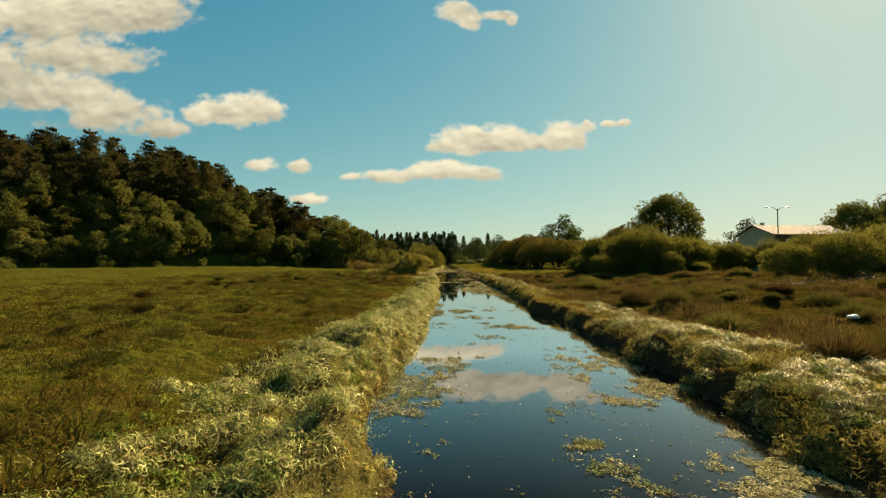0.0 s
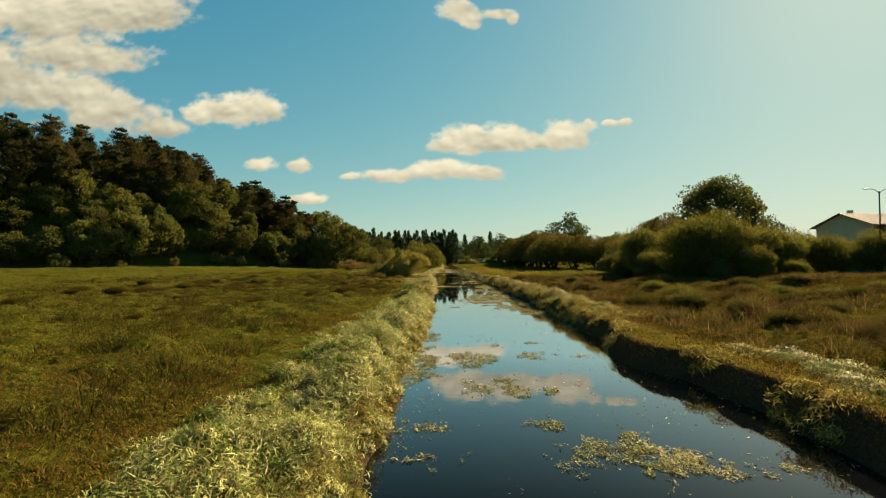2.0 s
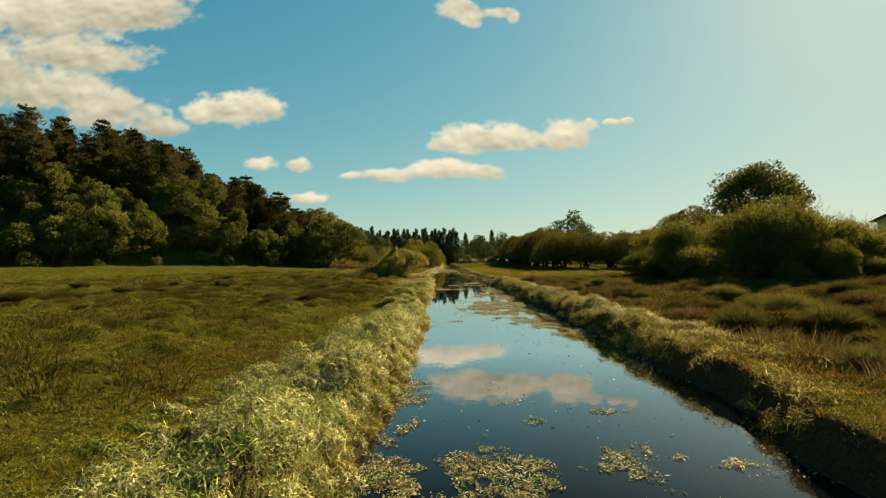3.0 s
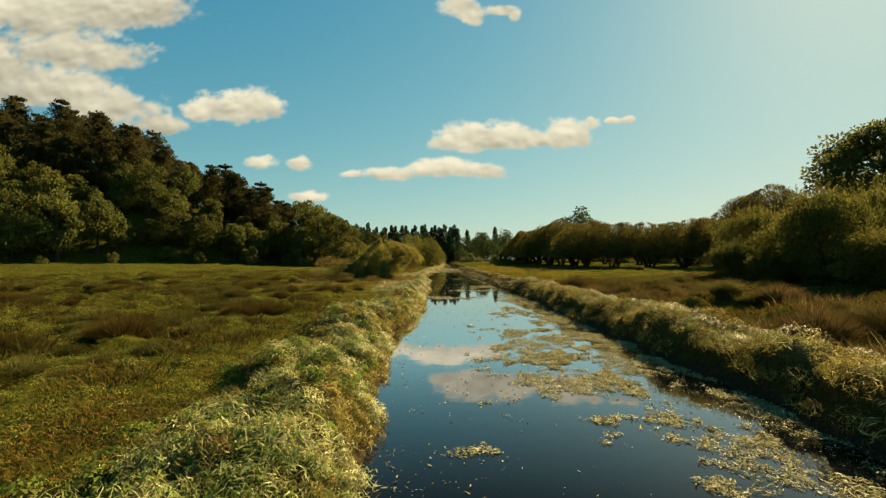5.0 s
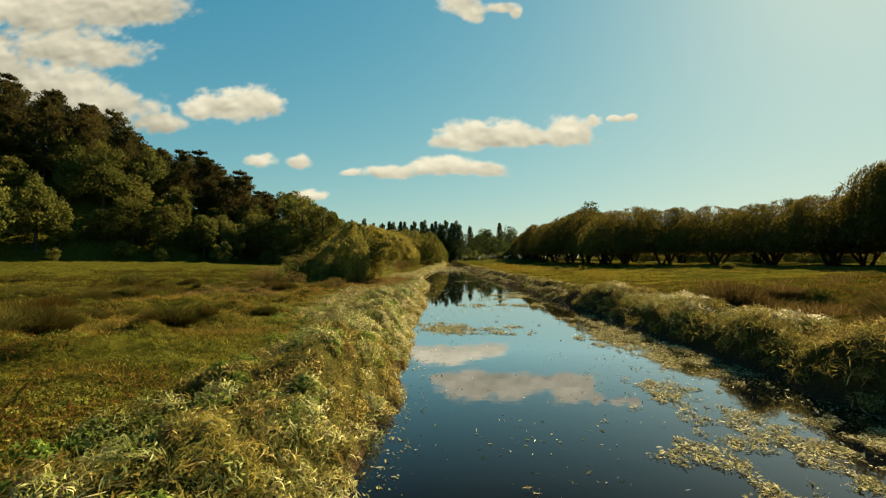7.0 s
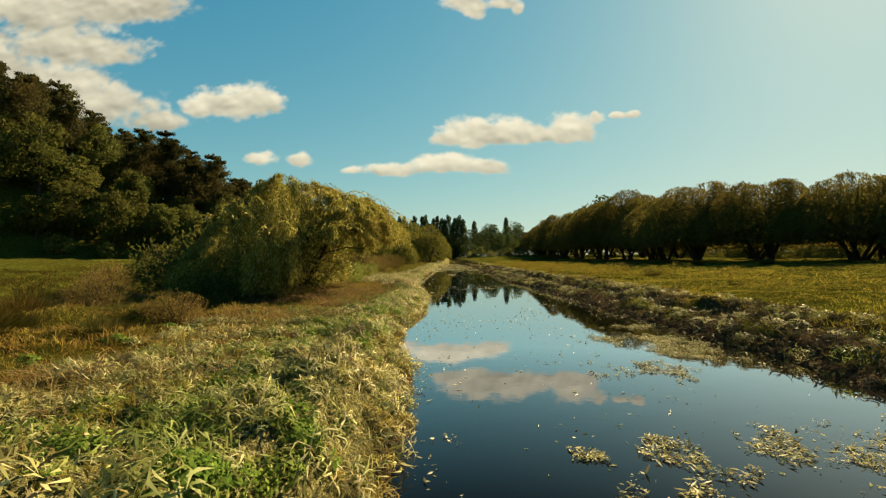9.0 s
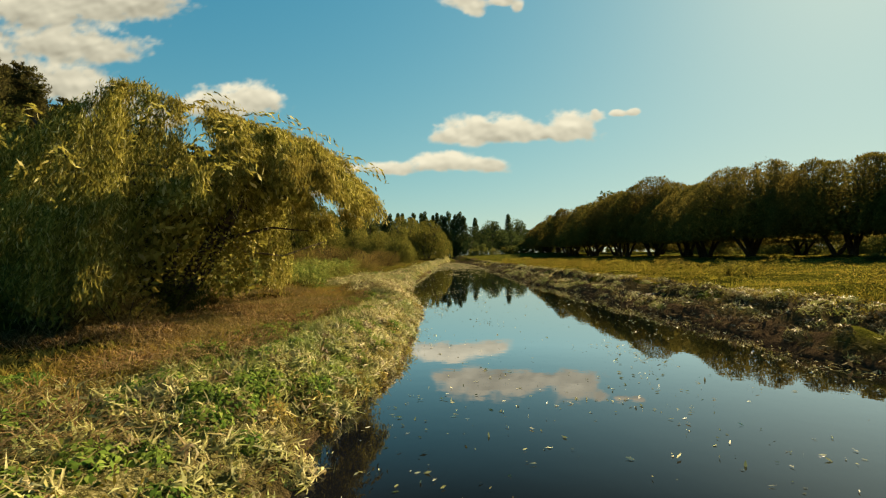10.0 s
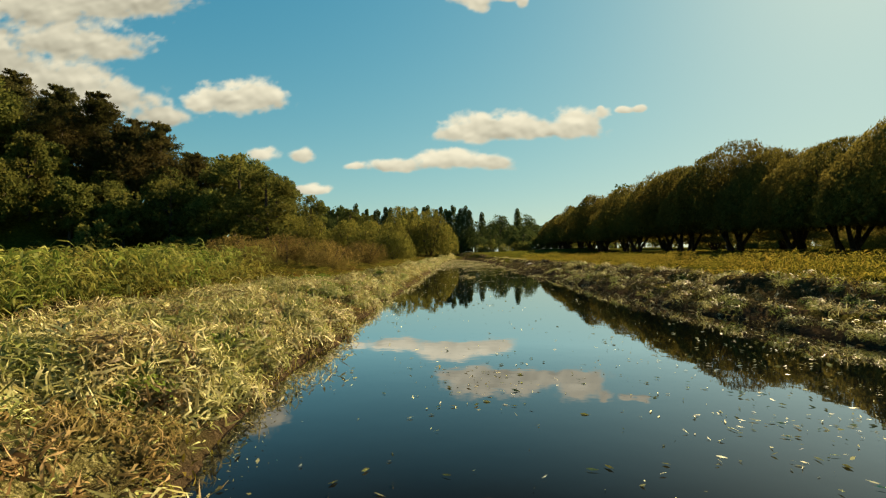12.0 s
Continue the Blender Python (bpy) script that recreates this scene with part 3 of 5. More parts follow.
def willow_tree(rng, name, radius, height, browse, strands, per, leaf, mat, label, group="", lean=0.0, bough=7, top_r=0.12, wind=0.0, inner=900, open_side=0.0, shoots=0, tress=1, flat_top=0.0, fill=1.6, core=0, core_size=0.32, bundle=0.045, depth=0.82, narrow=0.26):
    """A weeping willow: crooked forking trunk, domed boughs and strands of narrow leaves that hang to a browse line."""
    t = holder(name, 0, 0, 0, label, "willow tree", group)
    bm = bmesh.new()
    tips = []
    for i in range(bough):
        a = i * math.tau / bough + rng.uniform(-0.4, 0.4)
        q = radius * (rng.uniform(0.35, 0.6) if shoots else rng.uniform(0.5, 0.85))
        rise = height * rng.uniform(0.62, 0.9)
        root = Vector((rng.uniform(-0.25, 0.25), rng.uniform(-0.25, 0.25), -0.3)) * (1.0 if shoots else 4.0)
        root.z = -0.3
        end = Vector((math.cos(a) * q + lean, math.sin(a) * q, rise))
        p1 = root.lerp(end, 0.3) + Vector((rng.uniform(-0.3, 0.3), rng.uniform(-0.3, 0.3), height * 0.05))
        p2 = root.lerp(end, 0.65) + Vector((0, 0, height * 0.12))
        r0 = (radius * 0.026 + 0.05) * (0.7 if shoots else 0.75)
        if shoots:
            bm = bmesh.new()
        tube(bm, [root, p1, p2, end], [r0 * 1.3, r0, r0 * 0.6, r0 * 0.15], 7)
        limb = part("bough", bm, BARK, t, smooth=True) if shoots else None
        tips.append((p2, end))
        for _ in range(3):
            b = p1.lerp(end, rng.uniform(0.2, 0.8))
            e2 = b + Vector((rng.uniform(-1, 1), rng.uniform(-1, 1), rng.uniform(0.1, 0.5))) * radius * 0.4
            if shoots:
                bm = bmesh.new()
            tube(bm, [b, b.lerp(e2, 0.5) + Vector((0, 0, 0.2)), e2], [r0 * 0.4, r0 * 0.25, 0.02], 5)
            if shoots:
                part("branch", bm, BARK, limb, smooth=True)
    if not shoots:
        part("trunk", bm, BARK, t, smooth=True)
    # strands
    n = strands
    tresses = max(60, n // tress)
    which = rng.integers(0, tresses, n)
    ta, tq = rng.uniform(0, math.tau, tresses), np.sqrt(rng.uniform(0.02, 1.0, tresses))
    cx = np.cos(ta)[which] * tq[which] + rng.normal(size=n) * bundle
    cy = np.sin(ta)[which] * tq[which] + rng.normal(size=n) * bundle
    a, q = np.arctan2(cy, cx), np.clip(np.hypot(cx, cy), 0.02, 1.05)
    lobes = 0.82 + 0.30 * vnoise(np.cos(a) * 1.8 + 9, np.sin(a) * 1.8 + 9, int(rng.integers(99)))
    rr = q * radius * lobes
    bumps = 1 + (0.28 - 0.16 * flat_top) * (vnoise(np.cos(a) * q * 3 + 5, np.sin(a) * q * 3 + 5, int(rng.integers(99))) - 0.5)
    drop = 0.75 - 0.2 * flat_top - 0.085 * open_side * step(np.cos(a) * q, 0.2, 0.8)
    top = browse + (height - browse) * (1 - q ** (2.4 + 2.2 * flat_top) * drop) * bumps
    floor_z = browse + open_side * step(np.cos(a) * q, 0.30, 0.58)
    length = np.maximum(top - floor_z, 0.3) * rng.uniform(0.7, 1.0, n) * rng.uniform(0.45, 1.0, tresses)[which] ** 0.6
    length *= np.where(q > 0.5, 1.0, 0.6)
    s = np.tile(np.linspace(0, 1, per), (n, 1)) + rng.uniform(0, 1 / per, (n, 1))
    flare = radius * rng.uniform(0.02, 0.14, (n, 1))
    out = rr[:, None] + flare * (1 - (1 - s) ** 2)
    arch = leaf * 2.5 * np.sin(np.clip(s * 4, 0, math.pi))
    sway = wind * s ** 1.5 * length[:, None]
    px = np.cos(a)[:, None] * out + sway + lean * 0.6
    py = np.sin(a)[:, None] * out
    pz = top[:, None] - s * length[:, None] + arch
    p = np.stack([px, py, pz], 2).reshape(-1, 3) + rng.normal(size=(n * per, 3)) * leaf * 0.35
    along = np.stack([np.cos(a)[:, None] * 0.25 + 0 * s, np.sin(a)[:, None] * 0.25 + 0 * s, -np.ones_like(s)], 2).reshape(-1, 3) + rng.normal(size=(n * per, 3)) * 0.42
    size = leaf * rng.uniform(0.6, 1.35, n * per)
    v1, f1 = leaves(rng, p, along, size, size * narrow)
    # inner leaf mass that closes the dome
    d = unit(rng.normal(size=(inner, 3)))
    d[:, 2] = np.abs(d[:, 2])
    d[:, :2] *= (1 + 0.25 * flat_top)
    c = d * np.array([[radius * depth, radius * depth, (height - browse) * (depth + 0.1 * flat_top)]]) * rng.uniform(0.4, 1.0, (inner, 1)) ** 0.5 + np.array([[lean * 0.6, 0, browse + 0.1]])
    c[:, 2] += open_side * 0.9 * step(c[:, 0] / radius, 0.15, 0.5) * (1 - step(c[:, 2], browse, height))
    size = leaf * fill * rng.uniform(0.7, 1.3, inner)
    v2, f2 = leaves(rng, c, rng.normal(size=(inner, 3)) + np.array([[0, 0, -1.0]]), size, size * 0.5)
    vs, fs = [v1, v2], [f1, f2 + len(v1)]
    if core:
        # broad dark leaf masses deep inside, which close the last gaps
        d = unit(rng.normal(size=(core, 3)))
        d[:, 2] = np.abs(d[:, 2])
        c = d * np.array([[radius * 0.6, radius * 0.6, (height - browse) * 0.62]]) * rng.uniform(0.3, 1.0, (core, 1)) + np.array([[lean * 0.6, 0, browse + 0.8]])
        v4, f4 = leaves(rng, c, rng.normal(size=(core, 3)), np.full(core, radius * core_size), np.full(core, radius * core_size * 0.6))
        fs.append(f4 + sum(len(k) for k in vs))
        vs.append(v4)
    if shoots:
        # wind-blown shoots that stand out of the dome and arch over
        m = 26
        a, q = rng.uniform(0, math.tau, shoots), np.sqrt(rng.uniform(0, 0.8, shoots))
        s = np.tile(np.linspace(0, 1, m), (shoots, 1))
        reach = rng.uniform(0.6, 1.9, (shoots, 1))
        z0 = browse + (height - browse) * (1 - q ** 2.4 * 0.6) * 0.93
        px = (np.cos(a) * q * radius)[:, None] + lean * 0.6 + s * reach * (0.8 + 0.5 * np.cos(a)[:, None])
        py = (np.sin(a) * q * radius)[:, None] + s * reach * 0.5 * np.sin(a)[:, None]
        pz = z0[:, None] + reach * (1.0 * s - 0.95 * s ** 2.2)
        p = np.stack([px, py, pz], 2).reshape(-1, 3) + rng.normal(size=(shoots * m, 3)) * 0.03
        al = np.stack([0.8 + 0 * s, 0 * s, 0.9 - 2.0 * s], 2).reshape(-1, 3) + rng.normal(size=(shoots * m, 3)) * 0.5
        size = leaf * 1.15 * rng.uniform(0.7, 1.3, shoots * m)
        v3, f3 = leaves(rng, p, al, size, size * 0.26)
        fs.append(f3 + sum(len(k) for k in vs))
        vs.append(v3)
    part("crown", raw_mesh("crown", np.concatenate(vs), np.concatenate(fs)), mat, t)
    return t


def bush(rng, name, radius, height, n, per, leaf, mat, label, category="bush", group="", slim=0.62, upright=0.0, stems=4):
    t = holder(name, 0, 0, 0, label, category, group)
    for _ in range(stems):
        a, q = rng.uniform(0, math.tau), rng.uniform(0.3, 0.8)
        bm = bmesh.new()
        tube(bm, [(0, 0, -0.2), (math.cos(a) * q * radius * 0.5, math.sin(a) * q * radius * 0.5, height * 0.45), (math.cos(a) * q * radius, math.sin(a) * q * radius, height * 0.85)], [0.07, 0.05, 0.015], 5)
        part("stem", bm, BARK, t)
    rows = []
    for _ in range(n):
        d = unit(rng.normal(size=3))
        r = rng.uniform(0.45, 0.85)
        rows.append((d[0] * r * radius, d[1] * r * radius, max(height * 0.12, height * (0.45 + d[2] * r * 0.5)), min(radius, height) * 0.34 * rng.uniform(0.7, 1.2)))
    part("foliage", crown_mesh(rng, "foliage", rows, per, leaf, 0.8, slim, upright), mat, t)
    return t


def tussock(rng, name, radius, tall, n, width, mat, label, group):
    """A fountain of long grass: blades that rise from one crown and arch over on all sides."""
    t = holder(name, 0, 0, 0, label, "tussock", group)
    a, r = rng.uniform(0, math.tau, n), rng.uniform(0, 1, n) ** 0.6
    out = np.stack([np.cos(a), np.sin(a)], 1)
    foot = np.concatenate([out * (r * radius * 0.62)[:, None] + rng.normal(size=(n, 2)) * 0.06, np.full((n, 1), -0.05)], 1)
    lean = out * (r * 0.75 * radius / tall)[:, None] + rng.normal(size=(n, 2)) * 0.22
    part("grass", raw_mesh("grass", *blades(rng, foot, lean, tall * (1.12 - 0.42 * r ** 2) * rng.uniform(0.55, 1.12, n), width * rng.uniform(0.6, 1.4, n))), mat, t)
    return t


def plant(source, x, y, scale=1.0, turn=0.0, sink=0.15, tall=1.0):
    """A copy of a plant, standing on the land."""
    m = pose(x, y, height(x, y) - sink, 0, 0, turn)
    ob = copy_thing(source, m)
    ob.scale = (scale, scale, scale * tall)
    return ob


def settle(ob, x, y, turn=0.0, sink=0.15):
    ob.matrix_world = pose(x, y, height(x, y) - sink, 0, 0, turn)
    return ob


rng = np.random.default_rng(5)

# the large willow that leans over the left bank
near_willow = willow_tree(rng, "weeping_willow", 5.9, 6.0, 0.15, 4600, 44, 0.16, WILLOW, "large weeping willow with yellow-green hanging strands beside the canal", lean=0.4, bough=9, wind=0.08, inner=8000, open_side=3.4, shoots=130, tress=30, core=7000, core_size=0.02, bundle=0.022, depth=0.68, narrow=0.16)
settle(near_willow, -9.3, 142.6)
part("bare_branch", tube(bmesh.new(), [(0.2, 2.5, 2.5), (1.4, 2.6, 1.85), (2.7, 2.7, 1.7), (4.1, 3.0, 2.2)], [0.045, 0.04, 0.03, 0.012], 6), DEAD, near_willow, "pale bare hanging branch", smooth=True)

bramble = bush(rng, "bramble_thicket", 2.9, 3.3, 34, 150, 0.2, BROAD, "dark tangled bramble thicket below the willow", "thicket", "brambles under the willow", 0.4, 0.3)
settle(bramble, -14.2, 141.0)
for x, y, s in ((-11.6, 137.6, 0.6), (-16.8, 145.0, 0.9), (-8.6, 141.5, 0.42)):
    plant(bramble, x, y, s, x * 17)

# row of willows on the right meadow
row = [willow_tree(rng, "meadow_willow", 8.0 + 0.4 * i, 13.6 + 0.7 * i, 3.0, 1700, 24, 0.36, WILLOW_DARK, "dark weeping willow with crooked trunks in the meadow row", "willow row", bough=6, inner=6000, flat_top=0.35, fill=1.4, core=450, core_size=0.2, tress=6, bundle=0.05, depth=0.9) for i in range(3)]
for i in range(22):
    y = 143 + 8.4 * i + 0.09 * i * i
    x = 37.2 + 15.0 * float(1 - step(y, 136, 190)) + 9.0 * float(step(y, 250, 380)) + float(rng.uniform(-2.0, 2.0))
    tall = (0.66 + 0.24 * float(step(y, 168, 222)) if i else 0.92) * float(rng.uniform(0.92, 1.08))
    wide = 0.45 * tall + 0.62
    if i < 3:
        settle(row[i], x, y, 0)
        row[i].scale = (wide, wide, tall)
    else:
        plant(row[i % 3], x, y, wide, float(rng.uniform(0, 360)), 0.15, tall / wide)
for i in range(8):
    tall = float(rng.uniform(0.9, 1.0)) * (0.62 + 0.2 * float(step(i, 3, 8)))
    plant(row[i % 3], 52 + 9 * (1 - i / 12) + float(rng.uniform(-1, 1)), 158 + 25 * i + float(rng.uniform(-2, 2)), 0.9, 57 * i, 0.15, tall / 0.9)

# wooded hill: broadleaf trees at its foot, dark pines above
broad = [broad_tree(rng, "broadleaf_tree", h, r, label="dense dark green broadleaf tree at the foot of the hill", group="hill trees") for h, r in ((17, 6.5), (19, 7.5), (14, 6.0), (16, 5.0))]
pines = [pine_tree(rng, "pine", h, r, "tall dark pine on the wooded hill", "hill pines", b, q) for h, r, b, q in ((22, 7.0, 2.0, 0.3), (26, 6.8, 1.35, 0.27), (20, 7.2, 1.8, 0.3), (24, 6.6, 1.6, 0.28))]
hill_bush = [bush(rng, "hill_bush", r, h, 26, 70, 0.52, BROAD, "rounded green bush at the edge of the wood", group="wood edge bushes") for r, h in ((4.2, 6.0), (3.5, 7.5))]


def hill_spot(u, back):
    """u metres along the foot of the hill from its far end towards the start, back metres up the slope."""
    return -47 - 0.741 * u - 0.671 * back, 270 - 0.671 * u + 0.741 * back


used = [0, 0, 0]
for kind, source, rows in ((0, hill_bush, ((1, 8.5),)), (1, broad, ((6, 8.5), (15, 9), (22, 10))), (2, pines, ((27, 10), (37, 10), (48, 10.5), (60, 11), (76, 12)))):
    for back, gap in rows:
        u = 12.0 if kind else 18.0
        if kind == 2:
            u = 10.0 - 0.05 * back
        while u < 200:
            x, y = hill_spot(u + rng.uniform(-2, 2), back + rng.uniform(-2.5, 2.5) + 6.0 * step(u, 40, 60) * (1 - step(u, 60, 90)))
            if kind == 0 and rng.uniform() < 0.3:
                u += gap
                continue
            n = used[kind]
            used[kind] += 1
            src = source[n % len(source)]
            if n < len(source):
                settle(src, float(x), float(y), float(rng.uniform(0, 360)))
            else:
                plant(src, float(x), float(y), float(rng.uniform(0.78, 1.15) if kind else rng.uniform(0.4, 1.15)) * (0.92 if kind else 0.85), float(rng.uniform(0, 360)), 0.15, float(rng.uniform(0.85, 1.3)) if kind == 1 else float(rng.uniform(0.92, 1.1)))
            u += gap * rng.uniform(0.75, 1.25)

# the tall pale-leaved tree where the wood ends, and its neighbours
edge_tree = broad_tree(rng, "poplar_tree", 27, 8.5, 60, 170, 0.6, BROAD, 0.1, "tall round green tree at the end of the wood")
settle(edge_tree, -44, 262)
edge_tree.scale = (0.92, 0.92, 0.86)
for x, y, s in ((-53, 268, 1.02), (-61, 276, 1.0), (-60, 290, 1.1), (-68, 296, 1.15), (-75, 312, 1.2), (-52, 290, 0.95), (-50, 318, 0.8), (-42, 345, 0.72), (-66, 330, 1.0), (-40, 372, 0.7)):
    plant(edge_tree, x, y, s, x * 7)

for i, u in enumerate(range(-14, 24, 4)):
    x, y = hill_spot(u, -5.0 + 3.0 * math.sin(i * 2.3))
    plant(hill_bush[i % 2], x, y, 0.62 + 0.16 * math.sin(i * 1.7), i * 63)

for i in range(9):
    plant(hill_bush[i % 2], -64 + 3.4 * i, 271 - 1.4 * i + 3 * math.sin(i * 1.9), 0.75 + 0.12 * math.sin(i * 2.9), i * 41)
    plant(hill_bush[(i + 1) % 2], -104 + 9 * i, 352 + 8 * math.sin(i * 2.2), 1.5, i * 67)

# the lone tree on the right, and those behind the scrub
lone = broad_tree(rng, "lone_tree", 19.5, 7.0, 95, 190, 0.42, BROAD, 0.18, "tall round leafy tree above the scrub")
settle(lone, 55.5, 126)
lone.scale = (1.2, 1.2, 1.08)
for x, y, s in ((74, 150, 0.62), (93, 116, 0.88), (103, 114, 1.0), (116, 108, 0.9)):
    plant(lone, x, y, s, x * 11)

# ---- distance: poplar rows and woods behind the canal's end ----
def poplar_clumps(rng, h, r):
    return [(rng.normal() * r * 0.12, rng.normal() * r * 0.12, h * k, r * (0.28 + 0.55 * math.sin(math.pi * (0.12 + 0.86 * k)))) for k in np.linspace(0.04, 0.98, 22)]


poplars = []
for i in range(3):
    t = holder("far_poplar", 0, 0, 0, "slender dark poplar in a distant row", "poplar tree", "distant poplars")
    part("trunk", trunk_mesh(rng, 34, 0.4, 4, 1.5), BARK, t)
    part("crown", crown_mesh(rng, "crown", poplar_clumps(rng, 40 + 3 * i, 5.2), 150, 1.2, 1.3), POPLAR, t)
    poplars.append(t)
for i in range(46):
    x, y = -112 + i * 2.75 + rng.uniform(-0.9, 0.9), 472 - 0.22 * i + rng.uniform(-3, 3)
    if i < 3:
        settle(poplars[i], float(x), float(y)).scale = (0.62, 0.62, 0.62)
    else:
        plant(poplars[i % 3], float(x), float(y), float(rng.uniform(0.58, 0.68) + 0.05 * (i > 36)), i * 40)
for x, y, s in ((19.6, 462, 0.64), (43, 464, 0.68), (-122, 478, 0.6), (-131, 480, 0.56)):
    plant(poplars[0], x, y, s, x)
far_tree = broad_tree(rng, "far_tree", 22, 11, 40, 80, 0.95, POPLAR, 0.05, "distant dark green tree behind the canal", group="distant trees")
settle(far_tree, 60, 560)
for i in range(34):
    x = -190 + i * 13 + rng.uniform(-4, 4)
    plant(far_tree, float(x), 470 + rng.uniform(-40, 60), float(rng.uniform(0.85, 1.25)), i * 50)
for x, y, s in ((124, 515, 2.35), (138, 530, 1.7), (48, 700, 1.7), (223, 354, 1.4), (28, 520, 0.8), (40, 545, 0.95), (54, 530, 0.9), (68, 545, 1.0), (80, 530, 1.05), (20, 610, 1.0), (63, 562, 1.5), (31, 458, 1.1), (84, 520, 1.2), (104, 500, 1.25)):
    plant(far_tree, x, y, s, x)

for i in range(22):
    plant(far_tree, 150 + (i % 5) * 14 + i * 6, 120 + i * 19, 0.45 + 0.05 * (i % 3), i * 61)

# ---- scrub along the canal's left bank, further on ----
round_willow = willow_tree(rng, "round_willow", 7.5, 12.3, 0.2, 700, 12, 0.55, SCRUB, "round yellow-green willow close to the water", "bank willows", inner=1400, bough=6)
settle(round_willow, -7.0, 286)
for x, y, s in ((-15, 292, 1.1), (-13, 250, 0.62), (-20, 262, 0.7), (-28, 275, 0.8), (-36, 268, 0.85), (-46, 285, 0.9), (-16, 305, 0.9)):
    plant(round_willow, x, y, s, x * 9)
brown = bush(rng, "brown_bush", 2.6, 2.8, 26, 240, 0.22, BROWN_BUSH, "low brown dry bush in the meadow", group="brown bushes", slim=0.16, upright=0.8)
settle(brown, -12, 194)
for x, y, s in ((-15.5, 204, 1.3), (-20, 206, 1.45), (-11, 208, 1.1), (-41, 237, 1.9), (-36, 236, 1.5), (-25, 212, 1.2), (-30, 220, 1.3), (-13, 217, 1.0), (-20, 178, 0.6), (-19.5, 143, 0.7), (-8, 139, 0.4), (-9.3, 131.5, 0.42), (-13.5, 134, 0.5)):
    plant(brown, x, y, s, x * 5)

for i in range(24):
    plant(round_willow, 88 + 5 * math.sin(i * 2.1) - 0.6 * i, 120 + i * 8.2, 0.6 + 0.08 * math.sin(i * 1.7), i * 33)
for i in range(20):
    plant(round_willow, 95 + 4 * math.sin(i * 1.3) - 0.6 * i, 124 + i * 8.7, 0.62 + 0.08 * math.sin(i * 2.7), i * 71)
for i in range(9):
    plant(far_tree, 12 + i * 6.5, 372 + 14 * math.sin(i * 1.9), 0.46 + 0.1 * math.sin(i * 2.3), i * 47)
for i in range(15):
    plant(hill_bush[i % 2], 12 + i * 4.5, 352 + 5 * math.sin(i * 2.2), 0.75 + 0.15 * math.sin(i * 1.7), i * 59, 0.6)

# ---- scrub thicket on the right ----
scrub = [bush(rng, "willow_scrub", r, h, 46, 520, 0.36, SCRUB, "tall backlit willow scrub with feathery tops", "scrub", "scrub thicket", 0.20, 0.9) for r, h in ((4.7, 8.0), (5.2, 9.0), (4.4, 7.0))]
for thing, crest in zip(scrub, (7.6, 8.6, 6.7)):
    # slim leading shoots that stand out of the crown
    n = 260
    a, r = rng.uniform(0, math.tau, n), 3.9 * rng.uniform(0, 1, n) ** 0.5
    root = np.stack([np.cos(a) * r, np.sin(a) * r, crest * 0.86 - 0.13 * r ** 2 + rng.uniform(-0.9, 0.2, n)], 1)
    spray = np.repeat(root, 22, 0) + np.stack([rng.normal(size=n * 22) * 0.10, rng.normal(size=n * 22) * 0.10, np.tile(np.linspace(0, 1.0, 22), n) * np.repeat(0.8 + 2.2 * rng.uniform(0, 1, n) ** 2, 22)], 1)
    size = rng.uniform(0.16, 0.40, len(spray))
    part("plume", raw_mesh("plume", *leaves(rng, spray, rng.normal(size=(len(spray), 3)) * 0.5 + np.array([[0, 0, 0.9]]), size, size * 0.2)), SCRUB, thing)
places = [(31.5, 92, 0.72), (36, 93, 0.85), (41, 95, 0.88), (46, 97, 0.85), (51, 99, 0.78), (30.5, 98, 0.78), (31, 104, 0.88), (32.5, 109, 0.85), (37, 100, 0.95), (38, 107, 1.0), (39, 114, 1.0), (43, 103, 0.95), (45, 110, 1.0), (50, 106, 0.9), (44, 118, 1.0), (51, 115, 0.95),
          (42, 67, 0.66), (46, 63, 0.80), (51, 59, 0.92), (48, 70, 0.84), (54, 66, 0.95), (58, 58, 0.9), (62, 66, 0.95), (57, 74, 0.85), (30.2, 114, 0.70), (34.5, 119, 0.85), (29.6, 108.5, 0.5), (33, 87.5, 0.36), (38.5, 89, 0.45), (44, 90.5, 0.42), (59, 101, 0.76), (63, 100, 0.72), (67.5, 100, 0.82), (54, 98, 0.72), (72, 99, 0.78), (66, 58, 1.15), (72, 66, 1.2), (70, 76, 1.1)]
for i, (x, y, s) in enumerate(places):
    if i < 3:
        settle(scrub[i], x, y)
    else:
        plant(scrub[i % 3], x, y, s, i * 77, tall=0.88 + 0.16 * math.sin(i * 2.3))

# ---- ground cover ----
def scatter(rng, n, x0, x1, y0, y1):
    return rng.uniform(x0, x1, n), rng.uniform(y0, y1, n)


def tuft_blades(rng, x, y, per, reach, tall, width, lean=0.5):
    """Blades fanned out from tuft centres."""
    n = len(x) * per
    a = rng.uniform(0, math.tau, n)
    r = rng.uniform(0, 1, n) ** 0.5
    bx, by = np.repeat(x, per) + np.cos(a) * r * np.repeat(reach, per), np.repeat(y, per) + np.sin(a) * r * np.repeat(reach, per)
    foot = np.stack([bx, by, land(bx, by) - 0.02], 1)
    l = np.stack([np.cos(a), np.sin(a)], 1) * (r * lean)[:, None] + rng.normal(size=(n, 2)) * 0.25
    return blades(rng, foot, l, np.repeat(tall, per) * rng.uniform(0.5, 1.15, n), np.repeat(width, per) * rng.uniform(0.7, 1.3, n))


